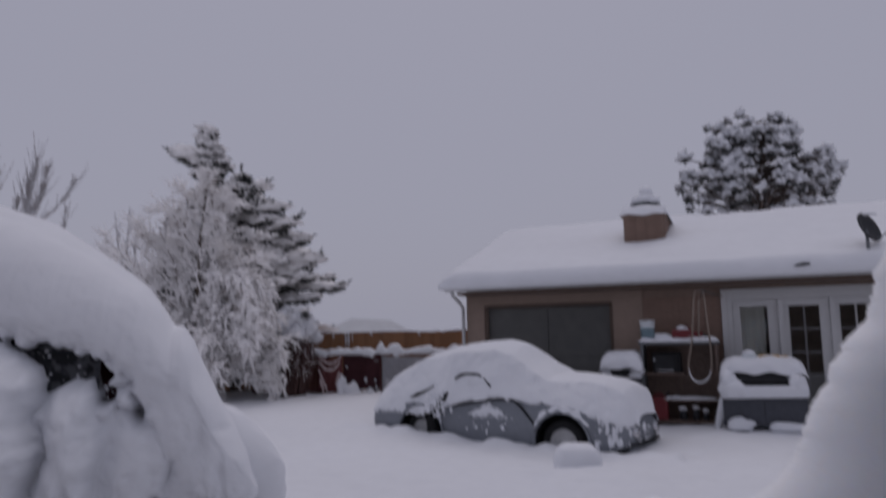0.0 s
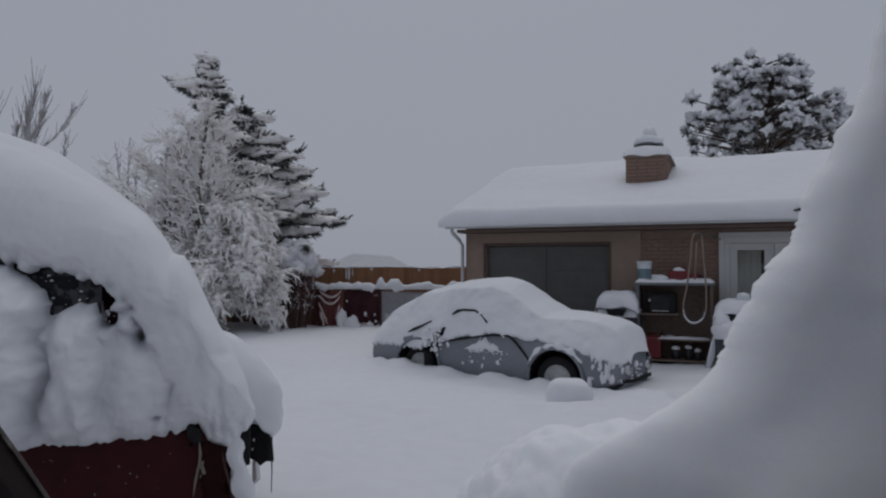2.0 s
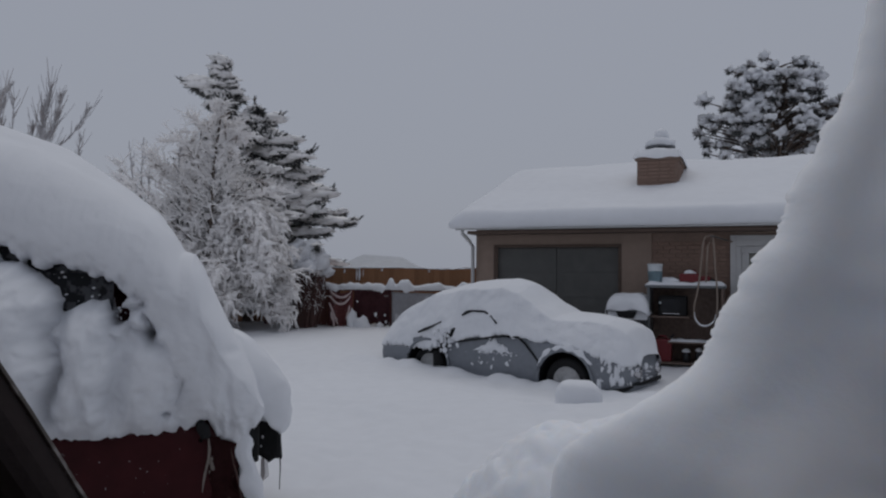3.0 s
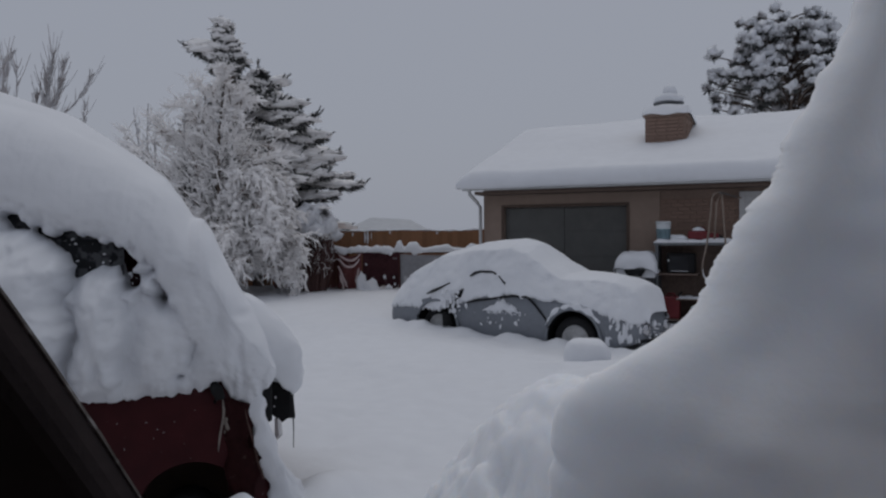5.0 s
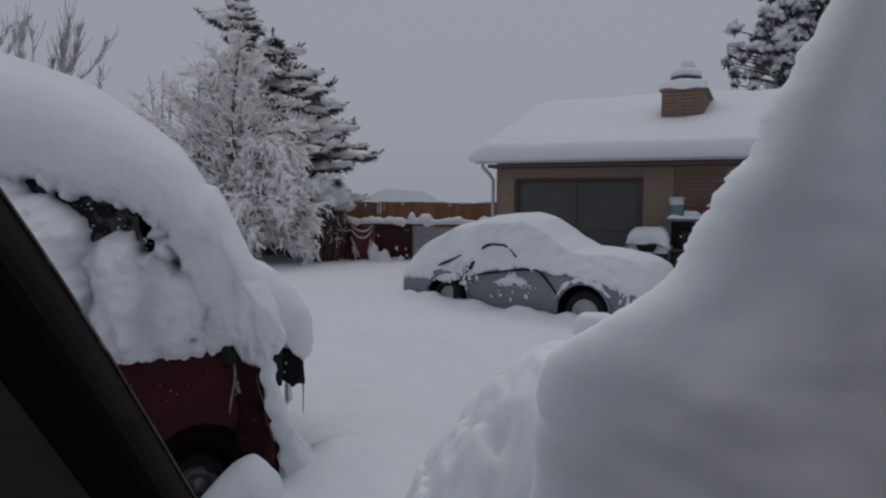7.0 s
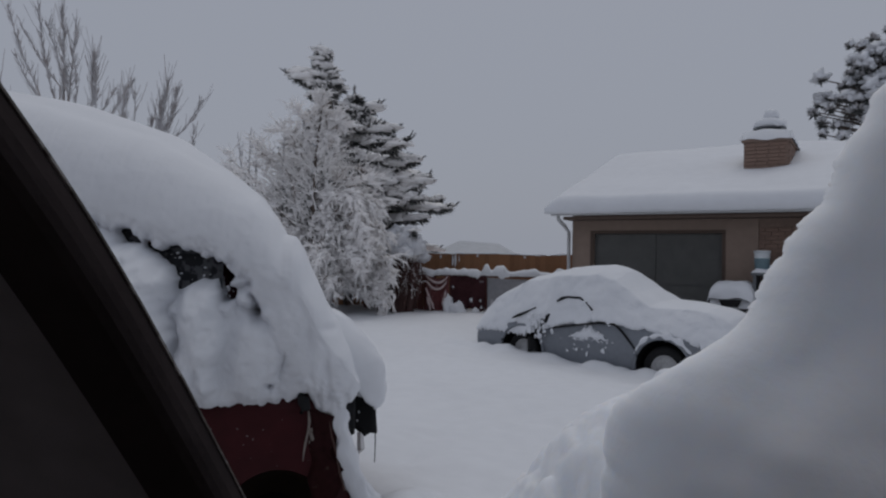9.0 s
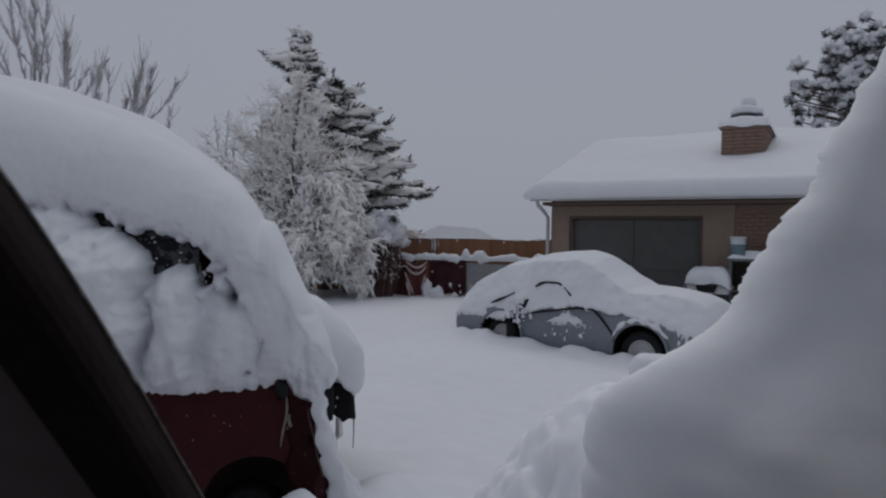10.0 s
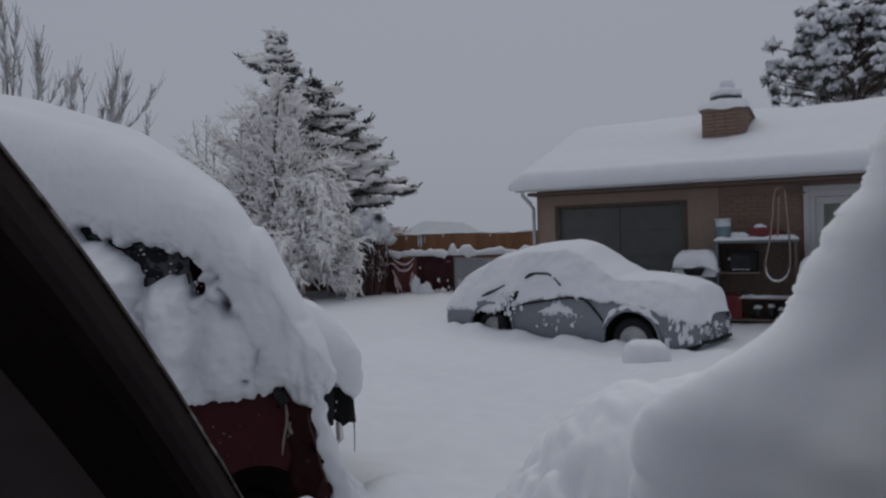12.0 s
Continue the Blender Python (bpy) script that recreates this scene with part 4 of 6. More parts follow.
# thick slab of snow on the tail, over the bumper
SLAB = [(-0.55, 1.36), (-0.38, 1.32), (-0.24, 1.30), (-0.13, 1.245), (-0.04, 1.19), (0.04, 1.12), (0.10, 1.05), (0.145, 0.98), (0.165, 0.91), (0.172, 0.85), (0.165, 0.79), (0.15, 0.73), (0.125, 0.71), (0.08, 0.77), (-0.05, 0.82), (-0.20, 0.80), (-0.45, 0.80)]
bm = bmesh.new()
rows = []
for s in list(np.linspace(0.0, 0.25, 16)) + list(np.linspace(0.28, 1.25, 24)):
    e = dome(float(s) + 0.0005, 0.20) if s < 0.19 else 1.0
    e *= dome(1.27 - float(s), 0.2) if s > 1.07 else 1.0
    row = []
    for k in range(61):
        g = k / 60 * (len(SLAB) - 1)
        i = min(int(g), len(SLAB) - 2)
        t = g - i
        px, pz = SLAB[i][0] * (1 - t) + SLAB[i + 1][0] * t, SLAB[i][1] * (1 - t) + SLAB[i + 1][1] * t
        px, pz = -0.15 + (px + 0.15) * (0.15 + 0.85 * e), 0.93 + (pz - 0.93) * e
        q = (px, s, pz)
        row.append((px + rough(q, 4.0, 0.05, 2) + rough(q, 15.0, 0.016, 2), 0.02 + s + rough(q, 5.0, 0.03, 5), pz - 0.12 * float(s) + rough(q, 4.0, 0.035, 7) + rough(q, 15.0, 0.012, 9)))
    rows.append(row)
sheet(bm, rows)
for k in range(2):
    bmesh.ops.smooth_vert(bm, verts=bm.verts[:], factor=0.5, use_axis_x=True, use_axis_y=True, use_axis_z=True)
part("tail_slab", bm, SNOW, red, "slab of snow over the bumper", True)
bm = bmesh.new()
tube(bm, [(-0.080, 0.0, 0.78), (-0.056, 0.0, 0.70), (-0.040, 0.0, 0.62), (-0.020, 0.005, 0.54), (0.002, 0.01, 0.46), (0.022, 0.03, 0.40), (0.045, 0.05, 0.33), (0.07, 0.07, 0.25), (0.095, 0.10, 0.14), (0.12, 0.10, -0.1)], [0.030, 0.036, 0.036, 0.040, 0.046, 0.052, 0.060, 0.085, 0.15, 0.22], 20)
bmesh.ops.subdivide_edges(bm, edges=bm.edges[:], cuts=2, use_grid_fill=True)
for v in bm.verts:
    v.co += Vector((rough(v.co, 13.0, 0.030, 1) + rough(v.co, 34.0, 0.010, 1), rough(v.co, 15.0, 0.02, 7), rough(v.co, 13.0, 0.02, 4)))
part("tail_snow", bm, SNOW, red, "ribbon of snow down the tail", True)
heap = drift("snow_mound", (0, 0, 0), (0.165, 0.17, 0.365), SNOW, None, "", 4.0, 0.05, 5, -0.5)
for v in heap.data.vertices:
    v.co.z = 0.36 * (v.co.z / 0.36) ** 0.75 if v.co.z > 0 else v.co.z
    v.co.x += 0.12 * max(0.0, v.co.z) - 0.65 * max(0.0, -v.co.x) * (1 - ease(v.co.z / 0.38))
heap.matrix_world = REDM @ pose(-0.165, -0.20, 0.0)
tagged(heap, "rounded heap of snow against a red car wheel", "snow mound")
# ---- vehicle that the view is taken from ----
cabin = thing("parked_vehicle", pose(0, 0, 0), "parked vehicle with a black window pillar and an unseen dark cabin", "vehicle")
# unseen body, hood, walls, roof and posts, added to shape light on near snow
block("unseen_lower_body", (-1.0, -1.7, -0.2), (1.15, 1.48, 0.55), INTERIOR, cabin, "", 0.05)
block("hood", (-1.0, 0.16, 0.553), (1.15, 1.50, 0.66), INTERIOR, cabin, "", 0.05)
block("side_wall", (-1.0, -1.66, 0.553), (-0.955, 0.70, 0.98), INTERIOR, cabin, "", 0.01)
block("side_wall", (1.105, -1.66, 0.553), (1.15, 0.70, 0.98), INTERIOR, cabin, "", 0.01)
block("rear_wall", (-1.0, -1.71, 0.553), (1.15, -1.665, 0.98), INTERIOR, cabin, "", 0.01)
block("roof", (-1.0, -1.30, 1.803), (1.15, -0.10, 1.86), INTERIOR, cabin, "", 0.02)
for x in (-1.0, 1.10):
    block("unseen_corner_post", (x, -1.0, 0.985), (x + 0.05, -0.92, 1.80), INTERIOR, cabin)
# inner edge of the pillar, from its foot to the roof: height, position across
EDGE = [(0.95, -0.0273), (1.2, -0.0601), (1.3, -0.0732), (1.38, -0.0837), (1.42, -0.0894), (1.46, -0.0964), (1.49, -0.1045), (1.52, -0.1155), (1.55, -0.1268), (1.59, -0.1418), (1.7, -0.1829), (1.8, -0.2203)]


def pillar_line(z):
    """A point on the pillar's inner edge, which leans back towards the roof."""
    x = sum(float(np.interp(z + o, [e[0] for e in EDGE], [e[1] for e in EDGE])) for o in np.linspace(-0.02, 0.02, 9)) / 9
    return Vector((x, 0.142 - 0.697 * (z - 1.462), z))


def bar(bm, prof, wave=0.0):
    """A bar along the pillar; prof: (outward, towards the eye) round the section."""
    rows = []
    for z in np.linspace(0.97, 1.78, 110):
        z = float(z)
        p, d = pillar_line(z), (pillar_line(z + 0.01) - pillar_line(z - 0.01)).normalized()
        out = Vector((-1, 0.05, 0))
        out = (out - d * out.dot(d)).normalized()
        nrm = d.cross(out).normalized()
        o = rough((0, 0, z), 60.0, wave, 2) + rough((0, 0, z), 210.0, wave * 0.6, 5)
        rows.append([p + out * (a + o) + nrm * b for a, b in prof])
    vs = sheet(bm, rows, True)
    bm.faces.new(vs[0]); bm.faces.new(vs[-1])


bm = bmesh.new()
bar(bm, [(0.0, 0.0), (0.001, 0.003), (0.004, 0.005), (0.030, 0.0052), (0.033, 0.003), (0.033, -0.012), (0.003, -0.012), (0.0, -0.004)])
part("window_pillar", bm, INTERIOR, cabin, "black window pillar")
bm = bmesh.new()
bar(bm, [(0.0022, -0.0122), (0.0022, -0.0132), (0.0028, -0.0138), (0.008, -0.0138), (0.008, -0.0122)], 0.0005)
part("weather_strip", bm, STRIP, cabin, "worn brownish rubber edge")
bm = bmesh.new()
bar(bm, [(0.028, 0.0049), (0.7, 0.0049), (0.7, -0.010), (0.028, -0.010)])
part("side_panel", bm, CABIN_PANEL, cabin, "dark side panel")
bm = bmesh.new()
bar(bm, [(0.062, 0.0042), (0.066, 0.0005), (0.072, -0.0135), (0.079, -0.0135), (0.084, 0.0), (0.088, 0.0042)])
part("panel_seam", bm, INTERIOR, cabin, "raised seam along the dark panel")


# ---- snow left on the windscreen, close to the eye ----
def snow_wall(name, prof, y0, thick, soft, reach, parent, label, seed, jag, torn=(9.0, 9.0)):
    """A mass of snow whose soft edge follows prof (z falling, x); it fills what lies to the right of it. torn: heights with a crumbled edge."""
    zs = [p[0] for p in prof][::-1]
    xe = [p[1] for p in prof][::-1]
    rows = []
    top = prof[0][0]
    for z in list(np.linspace(top, 1.55, 60, endpoint=False) if top > 1.55 else []) + list(np.linspace(min(1.55, top), 1.20, 420, endpoint=False)) + list(np.linspace(1.20, prof[-1][0], 40)):
        z = float(z)
        x0 = sum(float(np.interp(z + o, zs, xe)) for o in np.linspace(-0.012, 0.012, 9)) / 9
        wob = rough((0, 0, z), 13.0, jag * 2.2 * ease((z - 1.5) / 0.1), seed) + rough((0, 0, z), 28.0, jag * 1.4, seed) + rough((0, 0, z), 75.0, jag * 0.7, seed)
        calm_wob, teeth = wob, 0.0
        if torn[0] - 0.02 < z < torn[1] + 0.02:
            k = min(1.0, (z - torn[0] + 0.02) / 0.03, (torn[1] + 0.02 - z) / 0.03)
            calm_wob += k * rough((0, 0, z), 30.0, 0.007, seed)
            wob += k * rough((0, 0, z), 30.0, 0.007, seed)
            teeth = (0.85 if z > 1.43 else 0.55) * k * (rough((0, 0, z), 60.0, 0.0045, seed) + rough((0, 0, z), 170.0, 0.0034, seed) + rough((0, 0, z), 380.0, 0.0018, seed))
            wob += teeth
        slope = sum(abs(float(np.interp(z + o - 0.02, zs, xe) - np.interp(z + o + 0.02, zs, xe))) / 0.04 for o in np.linspace(-0.06, 0.06, 13)) / 13
        k = min(2.0, math.sqrt(1 + slope * slope))
        low = 1.0 + 1.9 * ease((1.40 - z) / 0.08)
        row = [(x0 + reach, y0 + 0.20, z), (x0 + 0.5, y0 + 0.26, z), (x0 + 0.22, y0 + 0.20, z), (x0 + soft * k, y0 + thick * low * 1.15, z), (x0 + wob + soft * 0.3 * k, y0 + thick * low * 1.05, z)]
        for s in (0.0, 0.02, 0.06, 0.12, 0.2, 0.3, 0.42, 0.56, 0.72, 0.9, 1.1, 1.35, 1.6, 1.9, 2.2, 2.6, 3.0, 3.5, 4.0, 4.6, 5.2, 5.9, 6.6, 7.4, 8.2, 9.0, 10.0, 11.2, 12.5, 14.0, 16.0, 18.0, 20.0, 22.0, 24.0):
            x = x0 + s * soft * k + calm_wob * math.exp(-3 * s) + teeth * math.exp(-160 * s)
            f = math.sqrt(max(0.0, 1 - max(0.0, 1 - s / low) ** 2))
            w = (x, 0, z * 0.55)
            back = 0.40 * ease((x - x0) / 0.12) * (1 - 0.75 * ease((x - x0 - 0.12) / 0.22))
            row.append((x, y0 + thick * low * (1 - f) - 0.004 * min(s, 8) + back * (z - 1.42) + (rough(w, 4.5, 0.030, seed) + rough(w, 12.0, 0.018, seed)) * min(1, s * 0.25) + rough((x, 0, z), 34.0, 0.0045, seed) * min(1, s * 0.5), z))
        rows.append(row)
    bm = bmesh.new()
    vs = sheet(bm, rows, True)
    bm.faces.new(vs[0])
    return part(name, bm, SNOW_NEAR, parent, label, True)


near_snow = thing("windscreen_snow", pose(0, 0, 0), "thick soft snow left on a windscreen", "snow")
snow_wall("snow_front", [(1.86, 0.338), (1.76, 0.331), (1.70, 0.322), (1.657, 0.311), (1.615, 0.300), (1.594, 0.289), (1.574, 0.278), (1.553, 0.267), (1.532, 0.257), (1.511, 0.245), (1.49, 0.232), (1.469, 0.218), (1.448, 0.208), (1.427, 0.196), (1.406, 0.176), (1.385, 0.150), (1.365, 0.123), (1.348, 0.103), (1.33, 0.097), (1.30, 0.096), (1.22, 0.092), (0.93, 0.06)],
          0.48, 0.036, 0.034, 0.9, near_snow, "smooth shaded wall of snow", 3.0, 0.0034, (1.345, 1.60))

# bonnet: a mound that climbs towards the windscreen snow
bonnet = [(-1.0, 0.70), (-0.30, 0.72), (-0.16, 0.80), (-0.10, 0.89), (-0.054, 0.986), (-0.040, 1.019), (-0.019, 1.053), (0.005, 1.086), (0.030, 1.12), (0.062, 1.153), (0.091, 1.187), (0.130, 1.215), (0.18, 1.232), (0.26, 1.24), (0.40, 1.24), (0.9, 1.24), (1.15, 1.20)]
bm = bmesh.new()
rows = []
for x in list(np.linspace(-0.98, -0.20, 30, endpoint=False)) + list(np.linspace(-0.20, 0.40, 190, endpoint=False)) + list(np.linspace(0.40, 1.13, 40)):
    x = float(x)
    row = []
    for y in np.linspace(0.50, 1.48, 110):
        y = float(y)
        q = (x, y, 0)
        xs = x + rough(q, 8.0, 0.024, 3) + rough(q, 21.0, 0.026, 5) + rough(q, 48.0, 0.014, 1) + rough(q, 95.0, 0.005, 6)
        top = sum(float(np.interp(xs + o, [p[0] for p in bonnet], [p[1] for p in bonnet])) for o in (-0.012, -0.006, 0.0, 0.006, 0.012)) / 5
        away = (y - 1.10) / (0.26 if y < 1.10 else 0.40)
        edge = min(1.0, (x + 1.0) / 0.08, (1.15 - x) / 0.08)
        row.append((x, y, (0.676 if 0.505 < y < 1.475 else 0.64) + (top - 0.66) * edge * max(0.0, 1 - away * away) ** 0.5 + rough(q, 16.0, 0.012, 7) + rough(q, 38.0, 0.007, 2)))
    rows.append(row)
sheet(bm, rows)
part("bonnet_snow", bm, SNOW_NEAR, near_snow, "lower fold of lumpy snow", True)
# ---- things by the house wall ----
shelf = thing("shelf_unit", HOUSE @ pose(3.33, -0.62, 0), "dark brown open shelf unit under a snowy metal top", "shelf")
block("top", (-0.03, -0.03, 1.30), (1.24, 0.52, 1.345), GREY_METAL, shelf, "grey metal top", 0.006)
block("side", (0.0, 0.0, -0.1), (0.045, 0.48, 1.297), GREY_METAL, shelf)
block("side", (1.17, 0.0, -0.1), (1.21, 0.48, 1.297), SHELF_WOOD, shelf)
block("back", (0.046, 0.45, -0.1), (1.169, 0.48, 1.297), SHELF_WOOD, shelf)
block("shelf_board", (0.046, 0.02, 0.80), (0.68, 0.449, 0.825), SHELF_WOOD, shelf)
block("shelf_board", (0.33, 0.02, 0.38), (1.169, 0.449, 0.405), SHELF_WOOD, shelf)
block("shelf_board", (0.046, 0.0, 0.03), (1.169, 0.449, 0.06), SHELF_WOOD, shelf)
bm = bmesh.new()
sheet(bm, [[(x, y, 1.346 + (0.055 + rough((x, y, 0), 6.0, 0.03)) * min(1, (x + 0.03) / 0.05, (1.24 - x) / 0.05) * min(1, (y + 0.03) / 0.05, (0.52 - y) / 0.05)) for y in np.linspace(-0.03, 0.52, 14)] for x in np.linspace(-0.03, 1.24, 40)])
part("top_snow", bm, SNOW, shelf, "", True)
bm = bmesh.new()
sheet(bm, [[(x, y, 0.406 + (0.03 + rough((x, y, 0), 9.0, 0.03)) * min(1, (x - 0.05) / 0.08, (1.17 - x) / 0.08) * min(1, (y - 0.02) / 0.04)) for y in np.linspace(0.02, 0.25, 8)] for x in np.linspace(0.35, 1.165, 26)])
part("board_snow", bm, SNOW, shelf, "", True)
AT = lambda u, v, z: HOUSE @ pose(3.33 + u, -0.62 + v, z)

oven = thing("toaster_oven", AT(0.42, 0.22, 0.826), "black portable oven on a shelf", "oven")
block("case", (-0.24, -0.14, 0.0), (0.21, 0.16, 0.34), BLACK, oven, "", 0.02)
block("door_glass", (-0.19, -0.147, 0.07), (0.12, -0.141, 0.28), GLASS_DARK, oven)
block("handle", (-0.17, -0.175, 0.035), (0.10, -0.15, 0.05), CHROME, oven, "metal handle", 0.004)
bm = bmesh.new()
tube(bm, [(-0.215, -0.142, 0.22), (-0.215, -0.165, 0.22)], [0.02, 0.017], 12)
part("knob", bm, BUCKET, oven, "pale round knob", True)

can = thing("fuel_can", AT(0.25, 0.13, 0.06), "red plastic fuel can on the lowest shelf", "can")
block("tank", (-0.14, -0.10, 0.0), (0.14, 0.10, 0.38), PLASTIC_RED, can, "", 0.03)
bm = bmesh.new()
tube(bm, [(-0.09, 0, 0.35), (-0.07, 0, 0.42), (0.04, 0, 0.42), (0.07, 0, 0.35)], 0.018, 8)
part("handle", bm, PLASTIC_RED, can, "", True)
bm = bmesh.new()
tube(bm, [(0.10, 0, 0.34), (0.12, 0, 0.40), (0.17, 0, 0.45)], [0.025, 0.02, 0.014], 8)
part("spout", bm, BLACK, can, "", True)

for k, (u, z, w, h) in enumerate(((0.62, 0.06, 0.12, 0.18), (0.82, 0.06, 0.10, 0.2), (0.97, 0.06, 0.09, 0.15))):
    jug = thing("jug", AT(u, 0.15, z), "small dark jug with snow on its lid", "jug", "jugs on the shelf")
    bm = bmesh.new()
    tube(bm, [(0, 0, 0), (0, 0, h * 0.7), (0, 0, h * 0.85), (0, 0, h)], [w / 2, w / 2, w / 3, w / 4], 12)
    part("vessel", bm, GREY_DARK, jug, "", True)
    drift("lid_snow", (0, 0, h), (w / 1.6, w / 1.7, 0.05), SNOW, jug, "", k * 2.0, 0.1, 2)

bucket = thing("bucket", AT(0.11, 0.2, 1.39), "white and light blue bucket on the shelf top", "bucket")
bm = bmesh.new()
tube(bm, [(0, 0, 0), (0, 0, 0.30)], [0.105, 0.125], 20)
part("pail", bm, BUCKET, bucket, "", True)
bm = bmesh.new()
sheet(bm, [[(math.cos(a) * r, math.sin(a) * r, z) for z, r in ((0.02, 0.109), (0.19, 0.1205))] for a in np.linspace(math.pi, math.tau, 17)])
bmesh.ops.solidify(bm, geom=bm.faces[:], thickness=0.002)
part("sleeve", bm, BUCKET_BLUE, bucket, "light blue printed sleeve", True)
bm = bmesh.new()
tube(bm, [(0, 0, 0.29), (0, 0, 0.315)], [0.132, 0.130], 20)
part("lid", bm, BUCKET, bucket, "", True)

toolbox = thing("tool_box", AT(0.70, 0.2, 1.385), "red plastic box dusted with snow", "box")
block("case", (-0.19, -0.11, 0.0), (0.14, 0.11, 0.16), PLASTIC_RED, toolbox, "", 0.035)
block("tray", (0.142, -0.09, 0.0), (0.30, 0.09, 0.12), PLASTIC_RED, toolbox, "dull red open end", 0.03)
bm = bmesh.new()
tube(bm, [(-0.08, 0, 0.14), (-0.06, 0, 0.21), (0.06, 0, 0.21), (0.08, 0, 0.14)], 0.015, 8)
part("handle", bm, PLASTIC_RED, toolbox, "", True)
drift("lid_snow", (-0.02, 0, 0.15), (0.10, 0.07, 0.07), SNOW, toolbox, "", 1.0, 0.15, 3)
sh = drift("snow_mound", (0, 0, 0), (0.17, 0.10, 0.085), SNOW, None, "", 8.0, 0.3, 4)
sh.matrix_world = AT(0.36, 0.2, 1.39)
tagged(sh, "small heap of snow on the shelf top", "snow mound")
lid = thing("pan_lid", AT(1.0, 0.22, 1.385), "small grey lid with a little snow on the shelf top", "lid")
bm = bmesh.new()
tube(bm, [(0, 0, 0.0), (0, 0, 0.03), (0, 0, 0.07)], [0.12, 0.115, 0.04], 16)
part("dome", bm, GREY_DARK, lid, "", True)
bm = bmesh.new()
tube(bm, [(0, 0, 0.07), (0, 0, 0.10)], [0.018, 0.022], 8)
part("knob", bm, BLACK, lid, "", True)


def spline(pts, n):
    """A smooth line through points."""
    pts = [Vector(p) for p in pts]
    out = []
    for i in range(len(pts) - 1):
        a, b, c, e = pts[max(i - 1, 0)], pts[i], pts[i + 1], pts[min(i + 2, len(pts) - 1)]
        for k in range(n):
            t = k / n
            out.append(0.5 * ((2 * b) + (c - a) * t + (2 * a - 5 * b + 4 * c - e) * t * t + (3 * b - a - 3 * c + e) * t ** 3))
    return out + [pts[-1]]


hose = thing("garden_hose", HOUSE @ pose(0, -0.66, 0), "tan garden hose hung in a long loop before the shelf", "hose")
bm = bmesh.new()
loop = [(4.66, 0.62, 2.09), (4.55, 0.55, 2.12), (4.42, 0.4, 2.17), (4.30, 0.15, 2.17), (4.235, 0.02, 2.08), (4.20, -0.02, 1.7), (4.15, -0.02, 1.3), (4.09, -0.02, 1.0), (4.10, -0.02, 0.82), (4.18, -0.02, 0.70), (4.30, -0.02, 0.69), (4.40, -0.02, 0.78),
        (4.44, -0.02, 0.95), (4.44, -0.02, 1.3), (4.41, -0.01, 1.7), (4.39, 0.05, 2.0), (4.37, 0.2, 2.14)]
tube(bm, spline(loop, 8), 0.0145, 8)
part("coil", bm, HOSE, hose, "", True)
bm = bmesh.new()
tube(bm, [p + Vector((0, -0.004, 0.008)) for p in spline(loop[7:13], 8)], [0.004 + 0.013 * math.sin(math.pi * k / 40) for k in range(41)], 8)
part("hose_snow", bm, SNOW, hose, "line of snow in the bend", True)
bm = bmesh.new()
tube(bm, [(4.37, 0.2, 2.14), (4.30, 0.0, 2.0), (4.27, 0.0, 1.4)], 0.014, 8)
part("coil", bm, HOSE, hose, "", True)
bm = bmesh.new()
tube(bm, [(4.66, 0.66, 2.09), (4.40, 0.3, 2.16), (4.34, 0.16, 2.165)], 0.009, 6)
part("hook", bm, GREY_METAL, hose, "metal wall hook", True)


